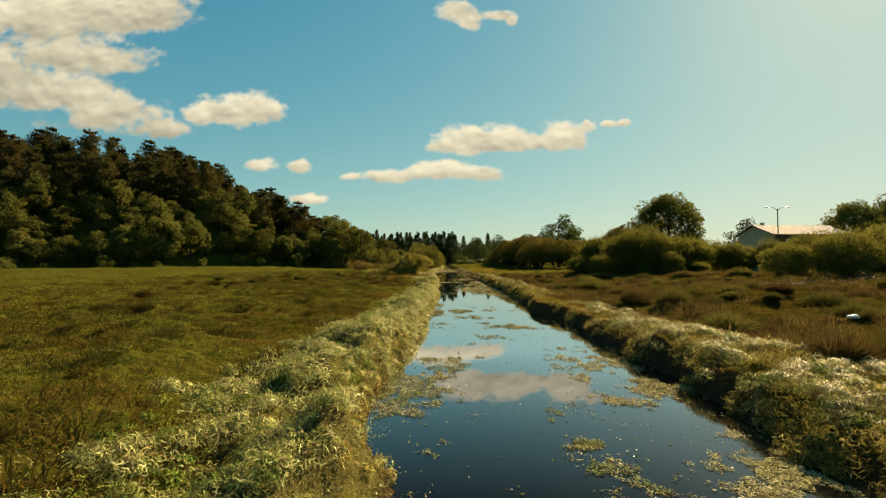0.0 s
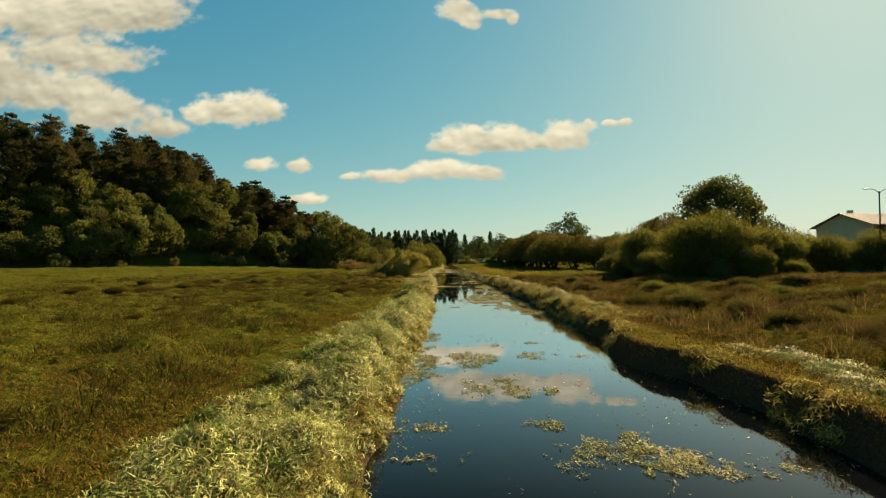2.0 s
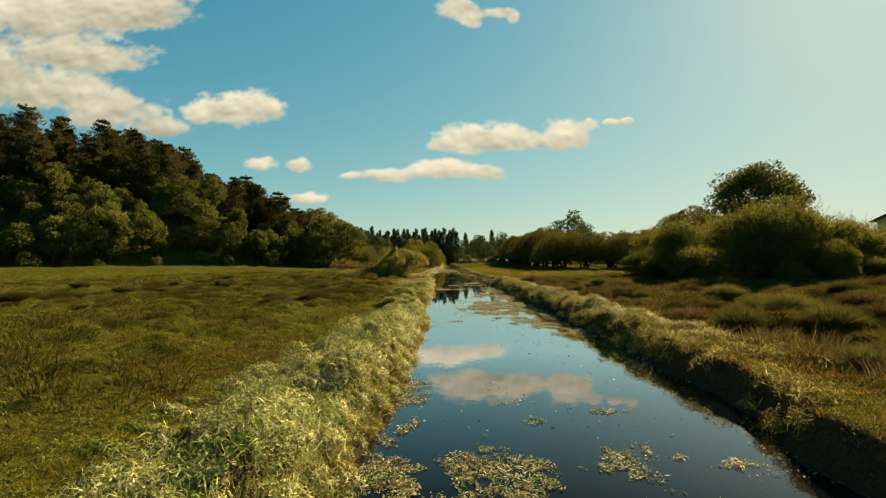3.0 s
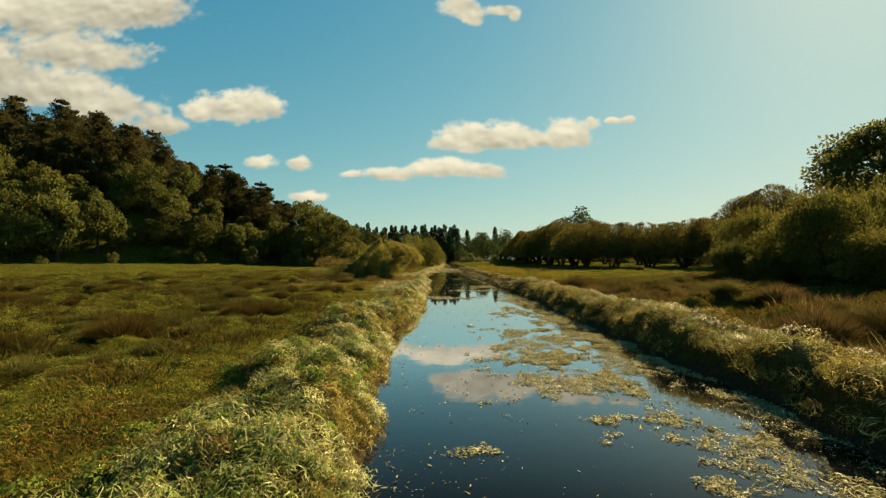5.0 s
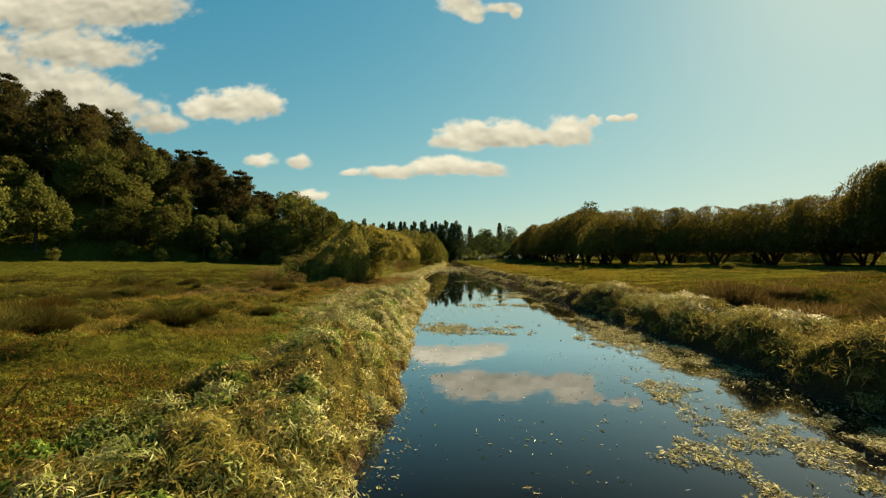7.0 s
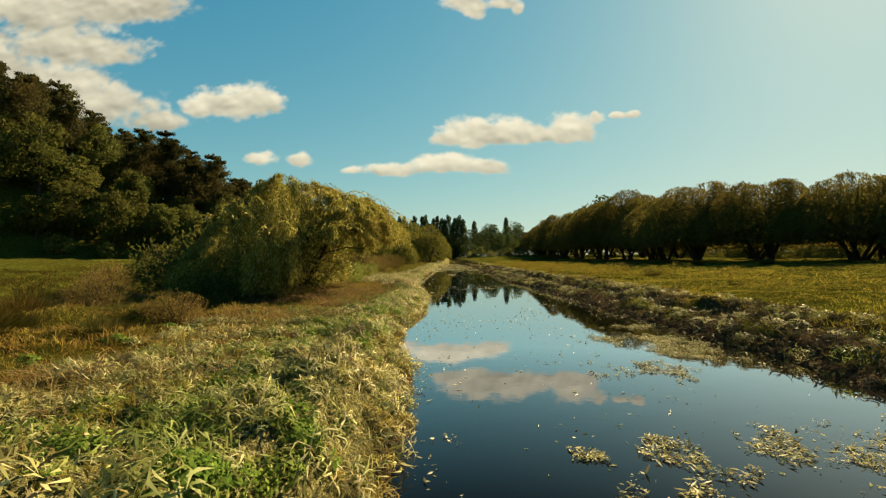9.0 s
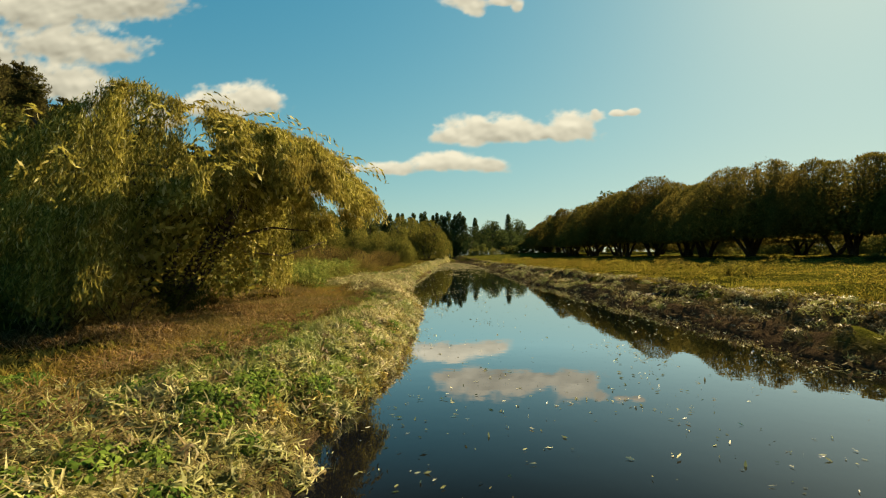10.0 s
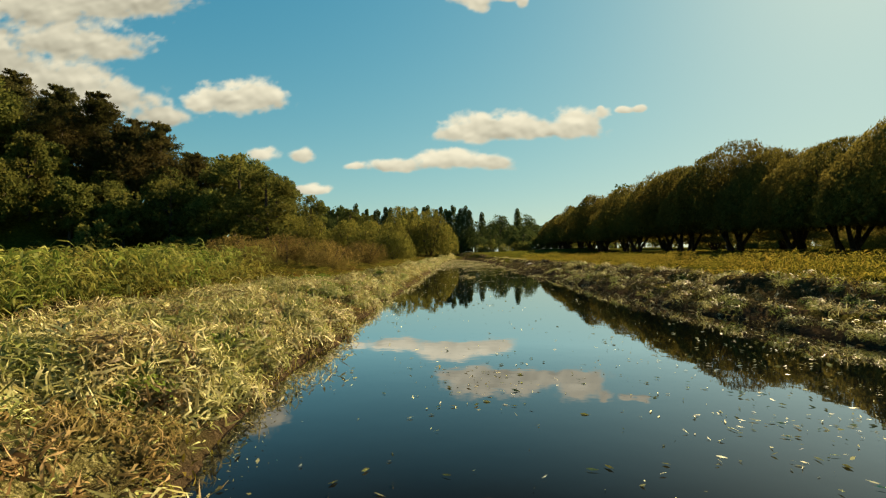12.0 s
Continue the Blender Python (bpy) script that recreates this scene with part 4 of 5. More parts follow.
def clump_weed(rng, x, y, radius, per, length, width, squash=0.75, lift=0.0):
    """Weed raked into round clumps: long curled strips wound over low domes, loose ends sticking out."""
    n = len(x) * per
    d = unit(rng.normal(size=(n, 3)))
    d[:, 2] = np.abs(d[:, 2])
    r = np.repeat(radius, per) * rng.uniform(0.55, 1.12, n) ** 0.5
    base = np.stack([x, y, land(x, y) - 0.06 + lift], 1)
    p0 = np.repeat(base, per, 0) + d * r[:, None] * np.array([[1, 1, squash]])
    run = unit(np.cross(d, rng.normal(size=(n, 3))) + d * rng.normal(size=(n, 1)) * 0.22)
    h = (length * rng.uniform(0.5, 1.4, n))[:, None] / 2
    w = (width * rng.uniform(0.6, 1.4, n))[:, None] / 2
    side = unit(np.cross(run, d)) * w
    p1 = p0 + run * h
    p2 = p1 + unit(run * 0.8 - d * 0.75 + rng.normal(size=(n, 3)) * 0.55) * h
    v = np.stack([p0, p1 + side, p1 - side, p2], 1)
    k = np.arange(n)[:, None] * 4
    return v.reshape(-1, 3), np.concatenate([k + np.array([[0, 1, 2]]), k + np.array([[2, 1, 3]])], 0)


rng = np.random.default_rng(8)
# short turf on the left meadow
n = 42000
x, y = -2.6 - 42 * rng.uniform(0, 1, n) ** 1.6, rng.uniform(6, 190, n)
near = np.abs(x) / 20
stuff("meadow_grass", raw_mesh("meadow_grass", *tuft_blades(rng, x, y, 5, 0.25 + 0.1 * near, 0.11 + 0.05 * near, 0.022 + 0.02 * near, 1.0)), GRASS, "short olive meadow grass grazed unevenly", "grass")
# dark tussocks
n = 7500
x, y = -6.5 - 50 * rng.uniform(0, 1, n) ** 1.2, rng.uniform(10, 200, n)
keep = (fnoise(x / 4, y / 3, 41, 3) > 0.48) & ((y < 98) | (x < -16))
x, y = x[keep], y[keep]
big = rng.uniform(0.35, 0.95, len(x))
stuff("grass_tussocks", raw_mesh("grass_tussocks", *tuft_blades(rng, x, y, 38, big * 0.9, big * 0.72, 0.034 + 0 * x, 1.0)), TUSSOCK, "dark green tussocks dotted over the meadow", "tussock grass")
# low lit hummocks of short grass
n = 6500
x, y = -4 - 36 * rng.uniform(0, 1, n) ** 1.3, rng.uniform(8, 125, n)
keep = fnoise(x / 4, y / 3, 42, 3) > 0.46
x, y = x[keep], y[keep]
big = rng.uniform(0.25, 0.6, len(x))
stuff("grass_hummocks", raw_mesh("grass_hummocks", *tuft_blades(rng, x, y, 34, big, big * 0.38, 0.02 + 0.0006 * np.abs(x), 1.3)), GRASS, "low hummocks of sunlit yellow-green grass", "grass")
# leafy herbs in low clumps
n = 7200
y = rng.uniform(7, 124, n)
x = left_edge(y) - 3.2 - 26 * rng.uniform(0, 1, n) ** 1.4
keep = fnoise(x / 2.4, y / 2.4, 49, 3) > 0.50 - 0.05 * step(y, 80, 92)
x, y = x[keep], y[keep]
stuff("meadow_herbs", raw_mesh("meadow_herbs", *clump_weed(rng, x, y, rng.uniform(0.15, 0.5, len(x)), 120, 0.085, 0.024, 0.45)), HERB, "low clumps of olive-green herbs in the meadow", "herbs")
# rust-coloured low herbs in patches between the heap and the meadow
n = 16000
y = rng.uniform(8, 118, n)
x = left_edge(y) - 3.0 - 9 * rng.uniform(0, 1, n) ** 1.3
keep = fnoise(x / 3.2, y / 4.5, 48, 3) > 0.55
x, y = x[keep], y[keep]
stuff("rusty_herbs", raw_mesh("rusty_herbs", *tuft_blades(rng, x, y, 9, 0.3 + 0 * x, 0.15 + 0 * x, 0.024 + 0 * x, 1.3)), RUST, "low rust-brown herbs and dry grass beside the weed heap", "grass")
# brown pasture on the right
n = 16000
x, y = 10.5 + 45 * rng.uniform(0, 1, n) ** 1.5, rng.uniform(8, 128, n)
near = np.abs(x) / 20
stuff("dry_pasture", raw_mesh("dry_pasture", *tuft_blades(rng, x, y, 8, 0.35 + 0.1 * near, 0.22 + 0.06 * near, 0.03 + 0.015 * near, 1.1)), DRY_GRASS, "reddish brown dry pasture grass", "grass")
n = 1700
x, y = 11.5 + 45 * rng.uniform(0, 1, n) ** 1.2, rng.uniform(8, 125, n)
keep = fnoise(x / 6, y / 5, 43, 3) > 0.52
x, y = x[keep], y[keep]
big = rng.uniform(0.4, 1.0, len(x)) * (1 + 0.3 * (rng.uniform(size=len(x)) > 0.8))
stuff("pasture_tussocks", raw_mesh("pasture_tussocks", *tuft_blades(rng, x, y, 120, big, big * 0.9, 0.024 + 0 * x, 0.8)), BROWN_TUSSOCK, "russet tufts of long grass in the brown pasture", "tussock grass")
# yellow-green meadow before the willow row
n = 26000
x, y = 9.8 + 36 * rng.uniform(0, 1, n) ** 1.8, 118 + 130 * rng.uniform(0, 1, n) ** 1.4
stuff("right_meadow_grass", raw_mesh("right_meadow_grass", *tuft_blades(rng, x, y, 6, 0.45 + 0 * x, 0.10 + 0.14 * step(fnoise(x / 5, y / 4, 45, 3), 0.45, 0.65), 0.013 + 0.0006 * (y - 118), 1.2)), YELLOW_GRASS, "yellow-green meadow grass before the willows", "grass")


def litter(rng, x, y, lift, length, width, flat=0.5):
    """Cut stalks and leaves thrown in a heap: bent strips lying at all angles on the land."""
    n = len(x)
    p0 = np.stack([x, y, land(x, y) + lift], 1)
    d1 = unit(rng.normal(size=(n, 3)) * np.array([[1, 1, flat]]))
    d2 = unit(d1 + rng.normal(size=(n, 3)) * 0.75 - np.array([[0, 0, 0.25]]))
    h, w = np.asarray(length).reshape(-1, 1) / 2, np.asarray(width).reshape(-1, 1) / 2
    side = unit(np.cross(d1, rng.normal(size=(n, 3)) * 0.6 + np.array([[0, 0, 1.0]]))) * w
    p1 = p0 + d1 * h
    v = np.stack([p0, p1 + side, p1 - side, p1 + d2 * h], 1)
    k = np.arange(n)[:, None] * 4
    return v.reshape(-1, 3), np.concatenate([k + np.array([[0, 1, 2]]), k + np.array([[2, 1, 3]])], 0)


def curled_weed(rng, x, y, radius, per, length, width):
    """Raked weed seen from close by: limp straps of three bends, thrown over low mounds."""
    n = len(x) * per
    d = unit(rng.normal(size=(n, 3)))
    d[:, 2] = np.abs(d[:, 2])
    r = np.repeat(radius, per) * rng.uniform(0.5, 1.15, n) ** 0.5
    p = np.repeat(np.stack([x, y, land(x, y) - 0.05], 1), per, 0) + d * r[:, None] * np.array([[1, 1, 0.7]])
    way = unit(np.cross(d, rng.normal(size=(n, 3))) + d * rng.normal(size=(n, 1)) * 0.3)
    l = (length * rng.uniform(0.4, 1.5, n))[:, None] / 4
    w = (width * rng.uniform(0.4, 1.5, n))[:, None] / 2
    rows = [p]
    for k in range(4):
        p = p + way * l
        side = unit(np.cross(way, d + rng.normal(size=(n, 3)) * 0.5)) * w * (1.0, 1.1, 0.8, 0)[k]
        rows += [p + side, p - side] if k < 3 else [p]
        way = unit(way + rng.normal(size=(n, 3)) * 0.55 - d * 0.35)
    v = np.stack(rows, 1)
    k = np.arange(n)[:, None] * 8
    return v.reshape(-1, 3), np.concatenate([k + np.array([t]) for t in ((0, 1, 2), (2, 1, 3), (2, 3, 4), (4, 3, 5), (4, 5, 6), (6, 5, 7))], 0)


def reed_leaves(rng, x, y, tall, per, length, width):
    """Leafy stems: arching strap leaves that leave each stem at several heights and droop at the tip."""
    n = len(x) * per
    a = rng.uniform(0, math.tau, n)
    up = np.repeat(tall, per) * rng.uniform(0.15, 1.0, n)
    bx, by = np.repeat(x, per) + rng.normal(size=n) * 0.08, np.repeat(y, per) + rng.normal(size=n) * 0.08
    p0 = np.stack([bx, by, land(bx, by) + up], 1)
    out = np.stack([np.cos(a), np.sin(a), np.zeros(n)], 1)
    side = np.stack([-np.sin(a), np.cos(a), rng.normal(size=n) * 0.4], 1) * (width * rng.uniform(0.6, 1.3, n) / 2)[:, None]
    l = (length * rng.uniform(0.55, 1.3, n))[:, None]
    droop = rng.uniform(0.1, 0.75, (n, 1))
    z = np.array([[0, 0, 1.0]])
    p1 = p0 + l * (out * 0.30 + z * 0.30)
    p2 = p0 + l * (out * 0.62 + z * (0.44 - 0.25 * droop))
    p3 = p0 + l * (out * 0.92 + z * (0.34 - 0.75 * droop))
    v = np.stack([p0, p1 + side, p1 - side, p2 + side * 0.8, p2 - side * 0.8, p3], 1)
    k = np.arange(n)[:, None] * 6
    return v.reshape(-1, 3), np.concatenate([k + np.array([t]) for t in ((0, 1, 2), (2, 1, 3), (2, 3, 4), (4, 3, 5))], 0)


def left_width(y):
    """How far the heap reaches from the water."""
    return 4.2 + 2.6 * (1 - step(y, 16, 20)) - 0.9 * step(y, 20, 32) - 0.8 * step(y, 58, 74) + 0.8 * step(y, 108, 122) + 2.6 * step(y, 104, 114) * (1 - step(y, 128, 136)) - 1.5 * step(y, 132, 137) * (1 - step(y, 148, 155)) + 1.4 * step(y, 153, 161) * (1 - step(y, 175, 190))


# the heap of cut weed along the left bank
n = 2700
y = np.concatenate([rng.uniform(106, 148, n * 62 // 100), rng.uniform(148, 172, n * 22 // 100), rng.uniform(172, 290, n - n * 62 // 100 - n * 22 // 100)])
w = left_width(y) * (0.72 + 0.6 * fnoise(y / 3, 0.5, 61, 4))
x = left_edge(y) - 0.30 + 0.75 * fnoise(y / 0.9, 0.7, 60, 2) - rng.uniform(0, 1, len(y)) * w
keep = (fnoise(x / 1.0, y / 1.2, 76, 3) > 0.44) | (y < 149) | (y > 174)
x, y = x[keep], y[keep]
big = rng.uniform(0.13, 0.42, len(y)) * (1 + 0.4 * step(y, 172, 195)) * (1 - 0.4 * step(y, 126, 132) * (1 - step(y, 147, 152)))
stuff("left_weed_heap", raw_mesh("left_weed_heap", *clump_weed(rng, x, y, big, 112, 0.25, 0.022)), STRAW, "pale lumpy heap of cut drying weed along the bank", "cut weed")
n = 2300
y = rng.uniform(5, 112, n)
w = left_width(y) * (0.3 + 1.5 * fnoise(y / 2.2, 0.5, 61, 4))
x = left_edge(y) - 0.30 + 0.75 * fnoise(y / 0.9, 0.7, 60, 2) - rng.uniform(0, 1, n) * w
keep = fnoise(x / 0.9, y / 1.3, 62, 3) > 0.30 + 0.12 * step(y, 56, 66) * (1 - step(y, 104, 112))
x, y = x[keep], y[keep]
n = len(x)
dried = y + 14 * (fnoise(x / 1.5, y / 2.5, 64, 2) - 0.5) > 58
stuff("dried_bank_weed", raw_mesh("dried_bank_weed", *clump_weed(rng, x[dried], y[dried], rng.uniform(0.15, 0.46, dried.sum()), 130, 0.17, 0.019)), FRESH, "lumpy heap of bleached weed along the bank", "cut weed")
x, y, n = x[~dried], y[~dried], (~dried).sum()
stuff("left_bank_weed", raw_mesh("left_bank_weed", *clump_weed(rng, x, y, rng.uniform(0.15, 0.48, n), 105, 0.22, 0.024)), FRESH, "pale green lumpy heap of half-dry weed along the bank", "cut weed")
# sunken brown weed between the bleached mats
n = 2000
y = rng.uniform(56, 112, n)
x = left_edge(y) - 0.2 - rng.uniform(0, 1, n) * (left_width(y) + 0.5)
keep = fnoise(x / 0.9, y / 1.3, 62, 3) < 0.50
x, y = x[keep], y[keep]
stuff("sunken_weed", raw_mesh("sunken_weed", *clump_weed(rng, x, y, rng.uniform(0.12, 0.36, len(x)), 110, 0.17, 0.02, 0.6)), BANK_WEED, "brown rotted weed between the bleached mats", "cut weed")
# brown rotting weed at the foot of the heap, hanging to the water
n = 620
y = rng.uniform(7, 150, n)
x = left_edge(y) + 0.12 - 0.85 * rng.uniform(0, 1, n) ** 1.3
keep = fnoise(x / 0.8, y / 1.6, 59, 2) > 0.36
x, y = x[keep], y[keep]
stuff("bank_foot_weed", raw_mesh("bank_foot_weed", *clump_weed(rng, x, y, rng.uniform(0.12, 0.32, len(x)), 95, 0.22, 0.02)), BANK_WEED, "brown rotting weed hanging from the bank into the water", "cut weed")
# larger mounds where the rake tipped them
n = 260
y = rng.uniform(6, 74, n)
x = left_edge(y) - 0.5 - rng.uniform(0, 1, n) * (left_width(y) - 0.8)
stuff("weed_mounds", raw_mesh("weed_mounds", *curled_weed(rng, x, y, rng.uniform(0.35, 0.85, n), 330, 0.27, 0.017)), FRESH, "mounds of pale green pond weed raked onto the bank", "cut weed")
# matted scraps between the clumps
n = 90000
y = np.concatenate([rng.uniform(4, 110, n * 55 // 100), rng.uniform(110, 175, n - n * 55 // 100)])
x = left_edge(y) + 0.08 - rng.uniform(0, 1, n) * left_width(y) * (0.7 + 0.6 * fnoise(y / 3, 0.5, 61, 4))
keep = fnoise(x / 0.9, y / 1.3, 62, 3) > 0.44 * step(y, 54, 66) * (1 - step(y, 104, 112))
x, y = x[keep], y[keep]
n = len(x)
stuff("left_weed_scraps", raw_mesh("left_weed_scraps", *litter(rng, x, y, rng.uniform(-0.01, 0.10, n), rng.uniform(0.05, 0.22, n), rng.uniform(0.012, 0.03, n))), FRESH, "small dry scraps of weed matted on the heap", "cut weed")
# fresh green weed growing in the hollows
n = 1500
y = rng.uniform(5, 178, n)
x = left_edge(y) - 0.2 - rng.uniform(0.05, 1, n) * (left_width(y) + 1.0)
keep = fnoise(x / 1.5, y / 2.2, 63, 4) > 0.50 - 0.12 * step(y, 114, 120) * (1 - step(y, 132, 138)) - 0.08 * step(y, 60, 70) * (1 - step(y, 104, 112))
x, y = x[keep], y[keep]
stuff("left_green_weed", raw_mesh("left_green_weed", *clump_weed(rng, x, y, rng.uniform(0.15, 0.40, len(x)), 165, 0.09, 0.040, 0.7)), GREEN_WEED, "fresh green weed growing through the heap", "weed")
# weeds on the right bank: rough and brown at first, a pale ridge further on
n = 2300
y = 6 + 60 * rng.uniform(0, 1, n) ** 1.3
x = right_edge(y) + 0.1 * step(y, 20, 28) - 0.05 + rng.uniform(0, 1, n) ** 0.9 * (3.4 + 1.4 * (1 - step(y, 30, 40)))
keep = fnoise(x / 1.2, y / 2.2, 65, 3) > 0.36 + 0.30 * step(y, 34, 40) * (1 - step(y, 58, 63))
x, y = x[keep], y[keep]
# pale weed off the face, with extra clumps paled to brighten the sunlit top
pale = (fnoise(x / 1.1, y / 1.6, 68, 3) > 0.47) & (y < 42) & (x > right_edge(y) + 0.3)
stuff("right_bank_lit_straw", raw_mesh("right_bank_lit_straw", *clump_weed(rng, x[pale], y[pale], rng.uniform(0.2, 0.55, pale.sum()), 170, 0.24, 0.022)), STRAW, "pale cut weed thrown on the bank top, spread wider for sunlit brightness", "cut weed")
x, y = x[~pale], y[~pale]
stuff("right_bank_weed", raw_mesh("right_bank_weed", *clump_weed(rng, x, y, rng.uniform(0.18, 0.55, len(x)), 150, 0.26, 0.022)), BANK_WEED, "rough brown and olive weed on the bank top", "weed")
n = 1000
y = rng.uniform(58, 122, n)
x = right_edge(y) + 0.1 + rng.uniform(0, 1, n) * 2.7
keep = fnoise(x / 1.2, y / 2.2, 66, 3) > 0.31
x, y = x[keep], y[keep]
stuff("right_ridge_weed", raw_mesh("right_ridge_weed", *clump_weed(rng, x, y, rng.uniform(0.18, 0.58, len(x)), 170, 0.21, 0.018)), BANK_WEED, "ridge of old brown and straw-coloured weed on the bank", "cut weed")
n = 370
y = np.concatenate([rng.uniform(12, 50, n * 38 // 100), rng.uniform(60, 120, n - n * 38 // 100)])
x = right_edge(y) + 0.9 + 0.9 * step(y, 33, 39) * (1 - step(y, 54, 60)) + 1.9 * rng.uniform(0, 1, n)
keep = (fnoise(x / 1.4, y / 2.0, 75, 3) > 0.42) | (y < 40)
x, y = x[keep], y[keep]
n = len(x)
stuff("right_bank_mounds", raw_mesh("right_bank_mounds", *clump_weed(rng, x, y, rng.uniform(0.3, 0.9, n), 400, 0.20, 0.017, 0.55)), STRAW, "bleached green mats of weed on the bank lip", "cut weed")
n = 820
y = np.concatenate([rng.uniform(124, 160, n * 30 // 100), rng.uniform(156, 190, n * 48 // 100), rng.uniform(180, 260, n - n * 30 // 100 - n * 48 // 100)])
x = right_edge(y) + 0.1 + rng.uniform(0, 1, n) * 3.6
keep = fnoise(x / 1.2, y / 2.2, 66, 3) > 0.33
x, y = x[keep], y[keep]
stuff("right_weed_heap", raw_mesh("right_weed_heap", *clump_weed(rng, x, y, rng.uniform(0.14, 0.42, len(x)), 130, 0.19, 0.017)), STRAW, "low heaps of cut drying weed on the muddy bank", "cut weed")
# a denser, broader heap where the bank bends
n = 1000
y = rng.uniform(150, 172, n)
x = left_edge(y) - 0.1 - rng.uniform(0, 1, n) * (2.4 + 2.8 * step(y, 153, 161))
keep = fnoise(x / 1.0, y / 1.2, 76, 3) > 0.46
sunk = ~keep & (rng.uniform(0, 1, n) < 0.7)
stuff("rotted_weed", raw_mesh("rotted_weed", *clump_weed(rng, x[sunk], y[sunk], rng.uniform(0.12, 0.30, sunk.sum()), 110, 0.18, 0.02, 0.6)), BROWN_SCRUB, "brown rotted weed in the hollows of the broad heap", "cut weed")
x, y = x[keep], y[keep]
n = len(x)
stuff("broad_weed_heap", raw_mesh("broad_weed_heap", *curled_weed(rng, x, y, 0.12 + 0.62 * rng.uniform(0, 1, n) ** 2.0, 125, 0.31, 0.021)), CURED, "thick heap of curled drying weed at the bend", "cut weed")
# debris on the muddy shelf of the right bank
n = 38000
y = rng.uniform(112, 215, n)
x = right_edge(y) - 0.4 + rng.uniform(0, 1, n) ** 0.8 * 4.2
keep = fnoise(x / 1.1, y / 1.8, 71, 3) > 0.40
x, y = x[keep], y[keep]
size = rng.uniform(0.08, 0.4, len(y))
p_lift = np.maximum(rng.uniform(-0.02, 0.14, len(y)), 0.02 - land(x, y))
stuff("bank_debris", raw_mesh("bank_debris", *litter(rng, x, y, p_lift, size, rng.uniform(0.02, 0.08, len(y)), 0.4)), MUD_DEBRIS, "dark muddy debris and dead stalks on the bank", "debris")
# sunlit amber grass between the heap and the meadow
n = 9500
y = rng.uniform(106, 160, n)
x = left_edge(y) - 2.6 - 14 * rng.uniform(0, 1, n) ** 1.5
keep = fnoise(x / 2.5, y / 3, 46, 3) > 0.36
x, y = x[keep], y[keep]
stuff("amber_grass", raw_mesh("amber_grass", *tuft_blades(rng, x, y, 12, 0.38 + 0 * x, 0.24 + 0.12 * step(fnoise(x / 3, y / 3, 47, 2), 0.5, 0.7), 0.02 + 0 * x, 1.1)), AMBER, "sunlit amber and green grass behind the weed heap", "grass")
# golden short grass on the bare top of the right bank
n = 9500
y = rng.uniform(6, 68, n)
x = right_edge(y) + 0.35 + 5.5 * rng.uniform(0, 1, n)
stuff("bank_grass", raw_mesh("bank_grass", *tuft_blades(rng, x, y, 12, 0.3 + 0 * x, 0.12 + 0 * x, 0.016 + 0 * x, 1.2)), AMBER, "short golden grass on the bank top", "grass")
# lumps of muddy weed that break the shelf
n = 520
y = rng.uniform(113, 205, n)
x = right_edge(y) - 0.25 + rng.uniform(0, 1, n) * 3.6
stuff("mud_lumps", raw_mesh("mud_lumps", *clump_weed(rng, x, y, rng.uniform(0.08, 0.32, n), 100, 0.2, 0.022)), MUD_DEBRIS, "dark wet lumps of rotting weed on the shelf", "debris")
# dark green weed in the hollows before the willow
n = 260
y = rng.uniform(109, 137, n)
x = left_edge(y) - 0.3 - rng.uniform(0, 1, n) * 3.6
stuff("hollow_weed", raw_mesh("hollow_weed", *clump_weed(rng, x, y, rng.uniform(0.14, 0.36, n), 200, 0.09, 0.036, 0.75)), GREEN_WEED, "dark green leafy weed in the hollows of the heap", "weed")
# dead brown stalks before the large willow
n = 22000
x, y = scatter(rng, n, -18, -4.0, 122, 152)
keep = (fnoise(x / 3, y / 3, 67, 3) > 0.50) | ((y > 137) & (y < 148) & (x > -10))
x, y = x[keep], y[keep]
stuff("dead_stalks", raw_mesh("dead_stalks", *tuft_blades(rng, x, y, 5, 0.25 + 0 * x, 0.38 + 0 * x, 0.018 + 0 * x, 2.4)), BROWN_SCRUB, "tangle of brown dead stalks below the willow", "dead stalks")
# green reeds further along the left bank
n = 2700
x, y = scatter(rng, n, -26, -6.9, 153, 174)
keep = (fnoise(x / 2.5, y / 2.5, 69, 3) > 0.40) & (x < left_edge(y) - 4.0 - 1.5 * fnoise(y / 3, 0.2, 72, 2))
x, y = x[keep], y[keep]
stuff("green_reeds", raw_mesh("green_reeds", *reed_leaves(rng, x, y, 0.75 + 1.0 * fnoise(x / 2, y / 2, 70, 3), 11, 0.62, 0.042)), REED, "waist-high green reeds with broad arching leaves", "reeds")
# golden weeds at the edge of the willows' shade
n = 2600
y = 134 + 110 * rng.uniform(0, 1, n)
x = right_edge(y) + 6.0 + 6.5 * rng.uniform(0, 1, n)
keep = fnoise(x / 3, y / 4, 73, 3) > 0.50 - 0.08 * step(y, 158, 172)
x, y = x[keep], y[keep]
stuff("golden_weeds", raw_mesh("golden_weeds", *reed_leaves(rng, x, y, 0.3 + 0.9 * fnoise(x / 2, y / 2, 74, 3), 14, 0.26, 0.04)), YELLOW_GRASS, "tall golden weeds in the meadow before the willows", "weed")

